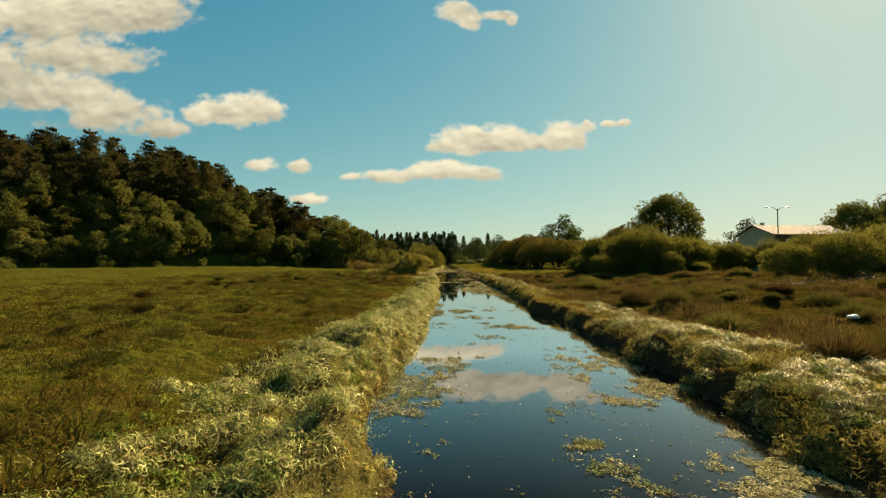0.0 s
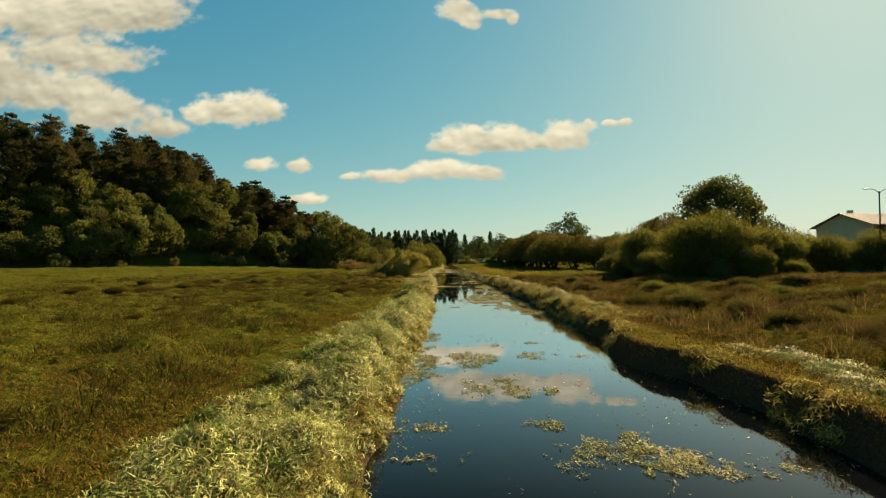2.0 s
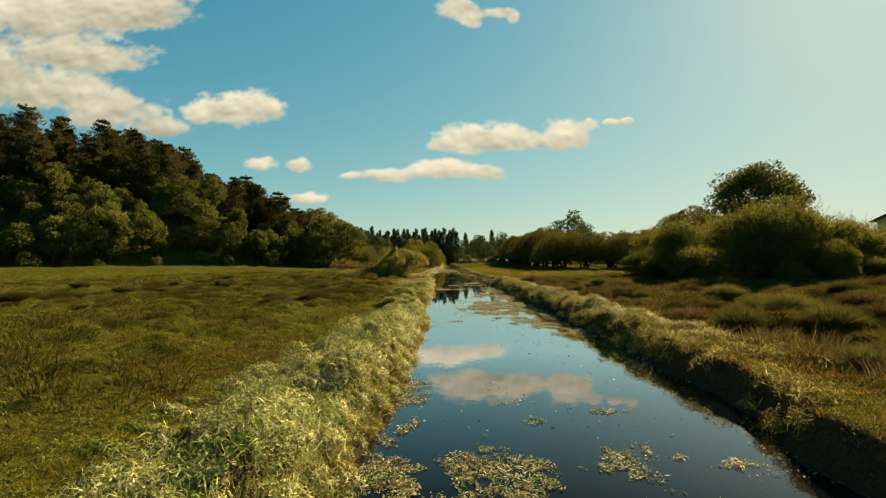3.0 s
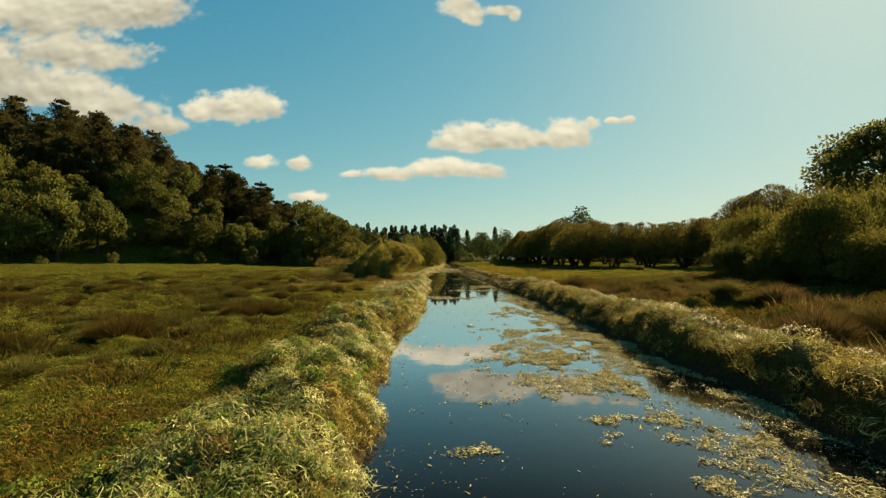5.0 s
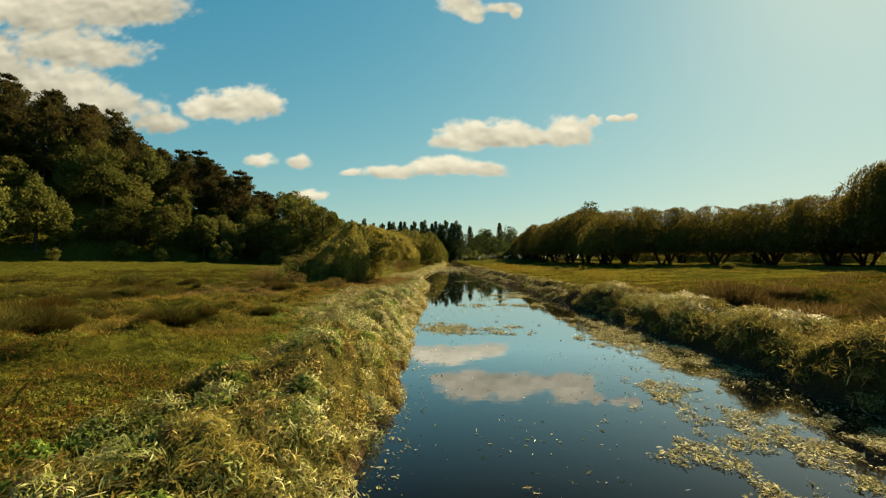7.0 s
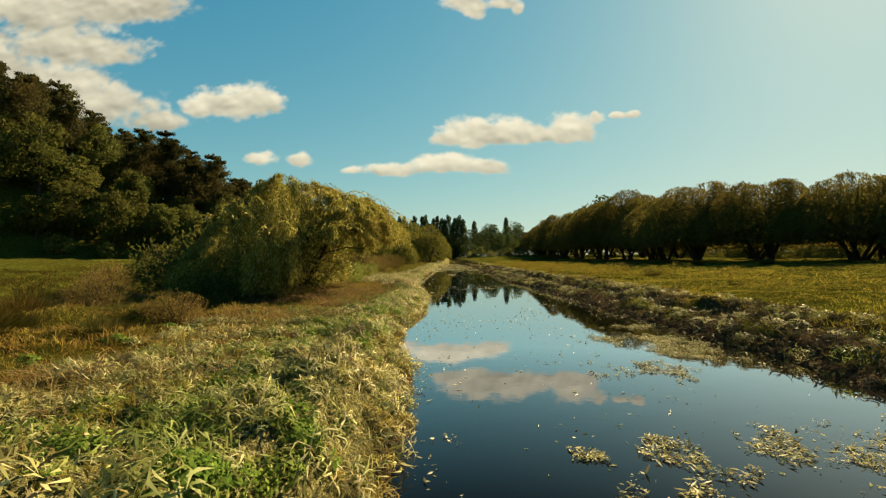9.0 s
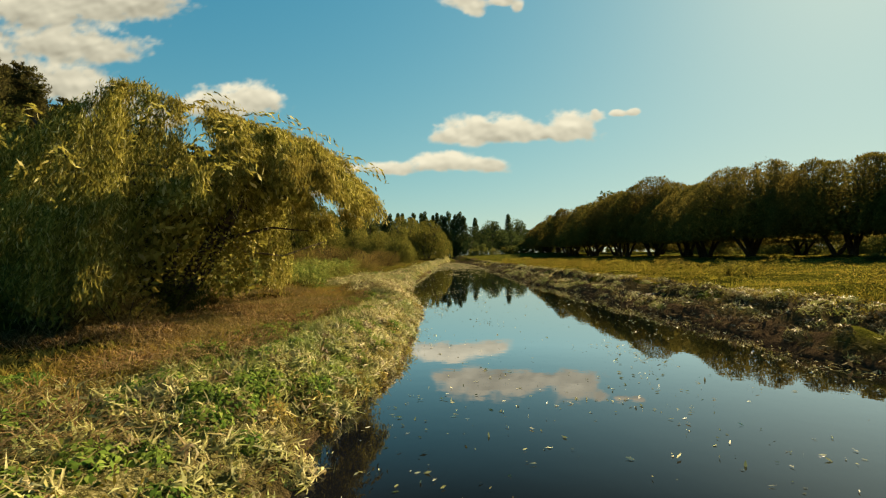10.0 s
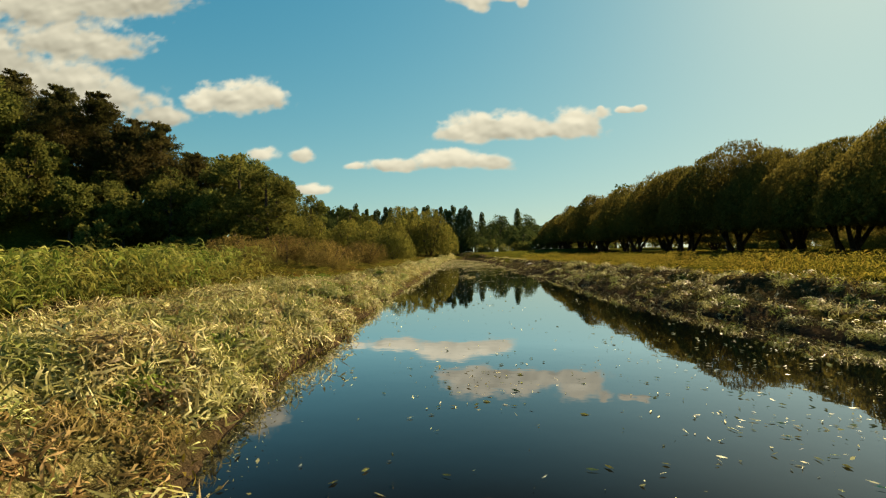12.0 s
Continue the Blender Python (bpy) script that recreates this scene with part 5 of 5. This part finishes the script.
# ---- floating weed ----
def mat(rng, x0, y0, half_x, half_y, fill):
    """Points of a ragged floating mat round (x0, y0): dense tufts, frayed edges and holes."""
    n = int(4 * half_x * half_y * 2.6 * fill)
    x, y = x0 + half_x * 1.65 * rng.uniform(-1, 1, n), y0 + half_y * 1.65 * rng.uniform(-1, 1, n)
    r = np.hypot((x - x0) / half_x, (y - y0) / half_y)
    ragged = 0.6 * fnoise(x / 0.9 + 3, y / 1.1, 81, 4) + 0.4 * fnoise(x / 0.3, y / 0.34, 82, 3)
    keep = rng.uniform(0, 1, n) < 0.95 * step(ragged - 0.45 - 0.17 * (r - 0.5), -0.03, 0.10)
    return x[keep], y[keep]


# mats by stretches of the canal: x, y, half width, half length
MATS_NEAR = ((-1.5, 24.5, 1.6, 3.0), (-0.2, 29.5, 1.3, 1.5), (5.6, 18.0, 2.2, 2.2), (6.8, 16.6, 1.2, 2.0), (6.3, 29.0, 1.2, 3.2), (6.7, 25.0, 1.3, 1.8), (3.3, 22.9, 0.7, 0.6), (3.5, 20.3, 0.5, 0.35), (2.7, 36.5, 0.9, 0.9), (1.2, 34.6, 0.4, 0.3), (3.7, 41.2, 1.2, 0.9), (5.4, 40.6, 1.3, 0.7), (2.7, 43.2, 0.45, 0.5), (2.2, 46.8, 1.0, 0.8), (-0.6, 42.0, 0.8, 1.2), (0.8, 51.8, 1.4, 1.3), (-0.9, 52.0, 0.9, 1.8), (-1.0, 49.2, 0.8, 1.6), (-0.9, 57.5, 0.5, 1.6), (4.5, 52.6, 0.8, 1.0), (5.9, 52.1, 0.6, 0.3), (4.8, 55.7, 0.7, 0.22), (2.6, 54.8, 0.5, 0.25), (0.9, 55.7, 0.5, 0.2), (7.4, 69.5, 0.9, 1.4))
MATS_FAR = ((4.9, 86.8, 2.4, 3.8), (6.9, 85.0, 1.7, 8.0), (8.0, 77.5, 0.9, 4.0), (8.1, 84.0, 1.0, 4.0), (3.1, 77.0, 0.9, 0.9), (4.1, 77.1, 0.6, 0.5), (1.3, 75.2, 0.5, 0.35), (7.2, 94.5, 1.7, 5.0), (6.4, 74.0, 1.5, 2.2), (4.6, 80.5, 2.2, 1.6), (3.4, 84.0, 1.6, 1.2), (4.6, 90.3, 2.3, 0.8), (5.6, 99.0, 1.6, 2.6), (0.9, 112.0, 2.2, 1.3), (4.6, 122.6, 2.2, 1.0), (2.4, 122.8, 0.9, 0.4), (4.2, 127.5, 1.3, 1.2), (-0.9, 123.0, 0.5, 0.35), (5.5, 130.5, 1.4, 2.4), (7.2, 108.0, 1.3, 6.0))
found = [mat(rng, *m, 1700) for m in MATS_NEAR + MATS_FAR]
# narrow fringes along both banks, and the weedy far end
m = 520000
y = np.concatenate([rng.uniform(8, 190, m // 2), rng.uniform(185, 295, m // 2)])
x = rng.uniform(-5.0, 10.0, m)
edge = np.minimum(x - left_edge(y), right_edge(y) - x)
ragged = 0.6 * fnoise(x / 1.5, y / 2.6, 86, 4) + 0.4 * fnoise(x / 0.35, y / 0.5, 87, 3)
keep = rng.uniform(0, 1, m) < 0.8 * step(ragged + 0.10 * (1 - step(edge, 0.1, 1.0)) - 0.10 * step(edge, 0.9, 2.0) * (1 - step(y, 185, 215)) + 0.07 * step(y, 190, 220) + 0.16 * step(y, 70, 76) * (1 - step(y, 112, 120)) * (1 - step(right_edge(y) - x, 0.8, 1.5)), 0.53, 0.66)
found.append((x[keep], y[keep]))
x, y = (np.concatenate(c) for c in zip(*found))
keep = (x > left_edge(y) - 0.05) & (x < right_edge(y) + 0.05)
x, y = x[keep], y[keep]
# loose scraps scattered thinly everywhere
m = 42000
y2 = rng.uniform(8, 240, m)
x2 = rng.uniform(-3.5, 12, m)
ok = (x2 > left_edge(y2)) & (x2 < right_edge(y2)) & (rng.uniform(0, 1, m) < 0.05 + 0.06 * step(y2, 108, 116) * (1 - step(x2, 2, 4)) + 0.75 * step(fnoise(x2 / 2.2, y2 / 3.5, 88, 3), 0.5, 0.72))
x2, y2 = x2[ok], y2[ok]
drift = [(2.7 + 1.5 * rng.normal(size=170) * 0.55, 156.0 + 1.2 * rng.normal(size=170) * 0.5), (4.2 + rng.normal(size=60), 160.5 + 1.5 * rng.normal(size=60))]
x2, y2 = np.concatenate([x2, *(d[0] for d in drift)]), np.concatenate([y2, *(d[1] for d in drift)])
size = (0.02 + 0.07 * rng.uniform(0, 1, len(x)) ** 2 + 0.10 * (rng.uniform(0, 1, len(x)) > 0.93)) * (1 + 0.9 * step(y, 170, 190))
p = np.stack([x, y, rng.uniform(0.006, 0.05, len(x))], 1)
along = rng.normal(size=(len(x), 3)) * np.array([[1, 1, 0.25]])
along = unit(along)
side = unit(np.cross(along, np.array([[0, 0, 1.0]]) + rng.normal(size=(len(x), 3)) * 0.25))
l, w = size[:, None] / 2, np.minimum(size * rng.uniform(0.18, 0.55, len(x)), 0.035)[:, None] / 2
v = np.stack([p - along * l, p + side * w, p + along * l, p - side * w], 1).reshape(-1, 3)
for belongs, name, mat_, words in (((y < 62) & (x < 4.6), "floating_weed", FLOAT, "ragged mats of green and brown weed floating on the canal"), ((y >= 62) | (x >= 4.6), "floating_raft", RAFT, "broad raft of pale dead weed floating on the canal")):
    w = v.reshape(-1, 4, 3)[belongs].reshape(-1, 3)
    stuff(name, raw_mesh(name, w, np.arange(len(w)).reshape(-1, 4)), mat_, words, "floating weed")

n = len(x2)
size = rng.uniform(0.03, 0.11, n)
p = np.stack([x2, y2, rng.uniform(0.006, 0.02, n)], 1)
v, f = leaves(rng, p, rng.normal(size=(n, 3)) * np.array([[1, 1, 0.12]]), size, size * rng.uniform(0.10, 0.32, n))
stuff("floating_scraps", raw_mesh("floating_scraps", v, f), SCRAP, "pale scraps and leaves drifting on the water", "floating weed")

# ---- house and lamp post on the right ----
WALL = plain("plastered_wall", (0.48, 0.40, 0.26), 0.9, 0, 1.5, 0.12)
ROOF = plain("metal_roof", (0.10, 0.112, 0.125), 0.75, 0.0, 2.0, 0.2)
POST = plain("weathered_post", (0.035, 0.034, 0.033), 0.7, 0.2)
STEEL = plain("galvanised_steel", (0.22, 0.22, 0.22), 0.5, 0.7)
BROWN = plain("brown_cladding", (0.11, 0.065, 0.04), 0.8, 0, 3.0, 0.2)
GLASS = plain("window_glass", (0.30, 0.30, 0.27), 0.15)
WHITE = plain("white_plastic", (0.75, 0.75, 0.72), 0.5)


def house():
    h = holder("house", 74.5, 110.5, height(74.5, 110.5), "pale plastered house with a low grey metal roof", "house", turn=8)
    L, W, H, R = 17.0, 9.5, 7.9, 1.9
    bm = bmesh.new()
    for x0, y0, x1, y1 in ((-L / 2, -W / 2, L / 2, -W / 2 + 0.2), (-L / 2, W / 2 - 0.2, L / 2, W / 2), (-L / 2, -W / 2 + 0.2, -L / 2 + 0.2, W / 2 - 0.2), (L / 2 - 0.2, -W / 2 + 0.2, L / 2, W / 2 - 0.2)):
        box(bm, x0, y0, -0.5, x1, y1, H)
    for sx in (-1, 1):
        xs_ = (sx * L / 2, sx * (L / 2 - 0.2))
        a0 = [bm.verts.new((x, yy, zz)) for x in xs_ for yy, zz in ((-W / 2, H), (W / 2, H), (0, H + R))]
        bm.faces.new(a0[:3]); bm.faces.new(a0[3:])
    part("wall", bm, WALL, h)
    for sy in (-1, 1):
        bm = bmesh.new()
        over = 0.7
        lo_y, lo_z, pitch = sy * (W / 2 + over), H - over * R / (W / 2), (L + 2 * over) / 26
        rows = []
        for k in range(105):
            # ribs: a raised strip in every sheet
            x0, lift = -L / 2 - over + pitch * (k // 4 + (0, 0.04, 0.30, 0.34)[k % 4]), (0.06, 0.12, 0.12, 0.06)[k % 4]
            rows.append([bm.verts.new(c) for c in ((x0, lo_y, lo_z + lift), (x0, 0, H + R + lift), (x0, 0, H + R), (x0, lo_y, lo_z))])
        for r0, r1 in zip(rows, rows[1:]):
            for q in range(4):
                bm.faces.new((r0[q], r1[q], r1[(q + 1) % 4], r0[(q + 1) % 4]))
        bm.faces.new(rows[0])
        bm.faces.new(rows[-1])
        part("roof", bm, ROOF, h, "grey corrugated metal roof slope")
    part("side_cladding", box(bmesh.new(), -L / 2 + 0.3, -W / 2 - 0.05, 2.0, L / 2, -W / 2 - 0.003, H), BROWN, h, "brown board cladding on the long side")
    bm = bmesh.new()
    for b0 in ((-0.9, -0.14, 0, -0.8, -0.06, 1.5), (0.8, -0.14, 0, 0.9, -0.06, 1.5), (-0.8, -0.14, 0, 0.8, -0.06, 0.1), (-0.8, -0.14, 1.4, 0.8, -0.06, 1.5)):
        box(bm, *b0)
    w = part("window", bm, WHITE, h)
    w.location = (-4.8, -W / 2, 5.2)
    part("pane", box(bmesh.new(), -0.8, -0.10, 0.1, 0.8, -0.08, 1.4), GLASS, w)
    bm = bmesh.new()
    box(bm, -0.3, -0.3, H + 0.4, 0.3, 0.3, H + R + 0.7)
    ch = part("chimney", bm, WALL, h)
    ch.location = (-6.0, 0.9, 0)
    return h


house()


def lamp_post():
    g = height(66.5, 103)
    t = holder("street_lamp", 66.5, 103, g, "tall steel lamp post with two curved arms", "street lamp")
    top = 14.5 - g
    part("pole", tube(bmesh.new(), [(0, 0, -0.3), (0, 0, top * 0.5), (0, 0, top)], [0.13, 0.11, 0.09], 10), POST, t)
    for sx in (-1, 1):
        arm = part("arm", tube(bmesh.new(), [(0, 0, top - 0.3), (sx * 0.7, 0, top + 0.25), (sx * 1.7, 0, top + 0.4)], [0.06, 0.05, 0.04], 7), STEEL, t)
        bm = bmesh.new()
        bmesh.ops.create_uvsphere(bm, u_segments=10, v_segments=6, radius=0.5)
        bmesh.ops.scale(bm, vec=(1.1, 0.42, 0.22), verts=bm.verts)
        head = part("lamp_head", bm, STEEL, arm)
        head.location = (sx * 2.0, 0, top + 0.38)


lamp_post()

# ---- small things ----
def dead_branch(x, y, length, turn, twigs, seed, label="bare grey dead branch lying on the grass"):
    r = np.random.default_rng(seed)
    t = holder("dead_branch", x, y, height(x, y) + 0.06, label, "branch", turn=turn)
    bm = bmesh.new()
    pts = [(length * k, 0.25 * math.sin(k * 5), 0.12 + 0.25 * k * (1 - k) * length * 0.4) for k in (0, 0.25, 0.5, 0.75, 1.0)]
    tube(bm, pts, [0.09, 0.08, 0.06, 0.045, 0.015], 7)
    for _ in range(twigs):
        b = Vector(pts[int(r.integers(1, 5))])
        tip = b + Vector((r.uniform(-0.4, 1), r.uniform(-1, 1), r.uniform(-0.05, 1.0))) * length * 0.28
        tube(bm, [b, b.lerp(tip, 0.5) + Vector((0, 0, 0.08)), tip], [0.035, 0.025, 0.008], 5)
    part("bough", bm, DEAD, t, smooth=True)
    return t


dead_branch(8.4, 150.5, 2.3, 350, 5, 1)
for i in range(9):
    dead_branch(34 + (i % 3) * 3.2, 52 + (i // 3) * 1.8, 2.6 + 0.3 * (i % 4), i * 47, 7, 20 + i, "pale bare brushwood in a loose pile")


def scrap(x, y, s, name, label, category, mat=WHITE):
    g = bmesh.new()
    bmesh.ops.create_icosphere(g, subdivisions=2, radius=s)
    for v in g.verts:
        v.co *= 1 + 0.4 * (noise.noise(v.co * 4 / s * 0.4) )
        v.co.z = max(v.co.z * 0.55, -s * 0.2)
    t = holder(name, x, y, height(x, y) + s * 0.2, label, category)
    part("sheet", g, mat, t)


scrap(-10.27, 105.8, 0.16, "plastic_bag", "crumpled white plastic bag on the meadow", "plastic bag")
scrap(20.8, 33.0, 0.27, "white_sack", "flattened white sack lying in the brown pasture", "sack")


scrap(-2.35, 148.5, 0.07, "wrapper", "crumpled pink plastic wrapper on the weed heap", "wrapper", plain("pink_plastic", (0.62, 0.22, 0.24), 0.45))
dead_branch(1.2, 299, 5.5, 195, 3, 61, "pale fallen trunk at the end of the canal")


def stone(x, y, s, seed):
    r = np.random.default_rng(seed)
    g = bmesh.new()
    bmesh.ops.create_icosphere(g, subdivisions=2, radius=s)
    for v in g.verts:
        v.co *= 1 + 0.3 * noise.noise(v.co / s * 1.3 + Vector((seed, 0, 0)))
        v.co.z *= 0.55
    me = bpy.data.meshes.new("stone")
    g.to_mesh(me)
    g.free()
    me.materials.append(STONE)
    ob = new("stone", me)
    ob.matrix_world = pose(x, y, height(x, y) + s * 0.2, 0, 0, float(r.uniform(0, 360)))
    tagged(ob, "pale rounded stone lying on the muddy bank", "stone", "bank stones")


STONE = plain("pale_stone", (0.42, 0.40, 0.36), 0.9, 0, 8.0, 0.3)
for k, (x, y, s) in enumerate(((8.0, 206, 0.45), (9.4, 204, 0.35), (7.6, 190, 0.25))):
    stone(x, y, s, k + 3)

# rounded tussocks that stand apart in the pasture and on the meadow
rng = np.random.default_rng(31)
big_tussock = tussock(rng, "pasture_tussock", 0.95, 1.0, 3000, 0.019, OLIVE_TUSSOCK, "rounded olive tussock of long grass", "standing tussocks")
settle(big_tussock, 16.5, 57, 0, 0.1)
brown_tussock = tussock(rng, "pasture_tussock", 1.0, 1.0, 3000, 0.019, BROWN_TUSSOCK, "rounded russet tussock of long dry grass", "standing tussocks")
settle(brown_tussock, 14.2, 44, 0, 0.1)
for k in range(190):
    x, y = 12.6 + 26 * rng.uniform() ** 1.3, rng.uniform(16, 116)
    plant(big_tussock if k % 2 == 0 else brown_tussock, float(x), float(y), float(rng.uniform(0.6, 1.6)), k * 71, 0.12, float(rng.uniform(0.65, 1.0)))
low_tussock = tussock(rng, "meadow_tussock", 0.95, 0.75, 2700, 0.02, OLIVE_TUSSOCK, "low green tussock on the grazed meadow", "meadow tussocks")
settle(low_tussock, -11, 27, 0, 0.1)
dark_tussock = tussock(rng, "meadow_tussock", 0.95, 0.85, 2700, 0.022, TUSSOCK, "dark green rounded tussock on the meadow", "meadow tussocks")
settle(dark_tussock, -14, 82, 0, 0.1)
for k in range(285):
    x, y = -8.5 - 34 * rng.uniform() ** 1.2, rng.uniform(76, 138) if k % 6 else rng.uniform(14, 76)
    plant(low_tussock if k % 2 else dark_tussock, float(x), float(y), float(rng.uniform(0.4, 0.85) * (1 + 0.6 * (y > 82))), k * 53, 0.12, float(rng.uniform(0.6, 1.1)))
for x, y, s in ((-12.6, 105.4, 1.2), (-13.7, 106.0, 1.0), (-9.0, 108.6, 0.6), (-7.6, 111, 0.6)):
    plant(dark_tussock, x, y, s, x * 31, 0.12)
for k in range(5):
    x, y = 16 + 18 * rng.uniform(), rng.uniform(140, 175)
    plant(big_tussock, float(x), float(y), float(rng.uniform(0.6, 1.1)), k * 37, 0.1)

# ---- clouds, a distant backdrop: glowing sheets with their light and shade painted on ----
def cloud_material():
    m = bpy.data.materials.new("cloud")
    m.use_nodes = True
    nodes, links = m.node_tree.nodes, m.node_tree.links
    nodes.remove(nodes["Principled BSDF"])
    tc = nodes.new("ShaderNodeTexCoord")
    d = nodes.new("ShaderNodeAttribute")
    d.attribute_name = "cover"
    b = nodes.new("ShaderNodeAttribute")
    b.attribute_name = "painted_light"
    # emission colour from shaded base to sunlit top
    col = ramp_node(nodes, [(0.0, (0.097, 0.102, 0.089)), (0.45, (0.156, 0.165, 0.145)), (1.0, (0.240, 0.250, 0.218))])
    links.new(b.outputs["Fac"], col.inputs["Fac"])
    em = nodes.new("ShaderNodeEmission")
    links.new(col.outputs["Color"], em.inputs["Color"])
    tr = nodes.new("ShaderNodeBsdfTransparent")
    mx = nodes.new("ShaderNodeMixShader")
    links.new(d.outputs["Fac"], mx.inputs[0])
    links.new(tr.outputs[0], mx.inputs[1])
    links.new(em.outputs[0], mx.inputs[2])
    links.new(mx.outputs[0], nodes["Material Output"].inputs["Surface"])
    return m


CLOUD = cloud_material()
CLOUD_Y = 4200.0


def cloud(seed, puffs, label="sunlit cumulus cloud with a grey-beige base", shade=0.0):
    """puffs: x, z, half width, half height of soft lobes, in metres, on the plane y = CLOUD_Y."""
    ps = np.array(puffs, float)
    x0, x1 = (ps[:, 0] - ps[:, 2] * 1.5).min(), (ps[:, 0] + ps[:, 2] * 1.5).max()
    z0, z1 = (ps[:, 1] - ps[:, 3] * 1.6).min(), (ps[:, 1] + ps[:, 3] * 1.6).max()
    sp = 9.0 if x1 - x0 < 2500 else 14.0
    X, Z = np.meshgrid(np.arange(x0, x1, sp), np.arange(z0, z1, sp))
    warp = fnoise(X / 70, Z / 50, seed, 4) - 0.5
    fine = fnoise(X / 260, Z / 150, seed + 9, 6) - 0.5
    field = np.full(X.shape, -9.0)
    low = np.full(X.shape, 0.0)
    weight = np.full(X.shape, 1e-6)
    for cx, cz, hw, hh in ps:
        dz = (Z - cz) / hh
        q = 1 - np.sqrt(((X - cx) / hw) ** 2 + np.where(dz < 0, dz * 1.35, dz) ** 2)
        field = np.maximum(field, q) + 0.12 * np.exp(-((field - q) / 0.25) ** 2)
        g = np.exp(4 * q)
        low += g * dz
        weight += g
    field = field + 0.5 * warp + 1.1 * fine
    density = step(field, -0.04, 0.46)
    # brightness drawn per point: lighter tops and rims, darker undersides
    painted_light = np.clip(0.62 + 0.42 * low / weight + 0.9 * (fnoise(X / 190 + 0.12, Z / 120 + 0.3, seed + 4, 3) - fnoise(X / 190, Z / 120, seed + 4, 3)) + 0.08 * warp + 0.35 * fine + 0.25 * (1 - density) - shade, 0, 1)
    h, w = X.shape
    i = (np.arange(h - 1)[:, None] * w + np.arange(w - 1)[None, :]).ravel()
    me = raw_mesh("cloud", np.stack([X.ravel(), np.full(X.size, CLOUD_Y + (seed - 100) * 8), Z.ravel()], 1), np.stack([i, i + 1, i + w + 1, i + w], 1))
    for nm, val in (("cover", density), ("painted_light", painted_light)):
        me.attributes.new(nm, "FLOAT", "POINT").data.foreach_set("value", val.ravel().astype(np.float32))
    me.materials.append(CLOUD)
    ob = tagged(new("backdrop", me), label, "cloud", kind="structure")
    ob.visible_shadow = False
    return ob


def at(px, py):
    """Plane coordinates from degrees right of the canal's line and above the horizon, as slopes in thousandths."""
    return px * CLOUD_Y / 1000, 4.5 + py * CLOUD_Y / 1000


def lobes(rows):
    return [(*at(px, py), hw * CLOUD_Y / 1000, hh * CLOUD_Y / 1000) for px, py, hw, hh in rows]


# the great bank of cloud first, then the smaller ones
cloud(101, lobes([(-754, 530, 226, 59), (-611, 540, 89, 50), (-873, 512, 143, 59), (-825, 441, 190, 50), (-706, 423, 69, 29), (-940, 405, 150, 60), (-861, 358, 190, 57), (-718, 316, 119, 45), (-611, 287, 89, 31), (-1122, 423, 238, 166)]), shade=0.2)
cloud(102, lobes([(-439, 322, 93, 45), (-391, 328, 54, 26), (-516, 310, 54, 24)]))
cloud(103, lobes([(78, 254, 113, 40), (144, 254, 83, 33), (209, 247, 71, 19), (269, 260, 71, 40), (310, 283, 24, 17), (19, 243, 54, 19)]))
cloud(104, lobes([(7, 188, 96, 26), (-112, 180, 68, 16), (88, 184, 58, 20), (-195, 181, 21, 8)]))
cloud(105, lobes([(-392, 207, 40, 21)]))
cloud(106, lobes([(-306, 206, 29, 19)]))
cloud(107, lobes([(-293, 134, 48, 13)]))
cloud(108, lobes([(37, 540, 54, 36), (61, 518, 26, 24), (126, 530, 36, 17), (152, 518, 17, 19)]))
cloud(109, lobes([(358, 293, 17, 8), (394, 296, 17, 10), (310, 298, 11, 7)]), "thin wisp of cloud")
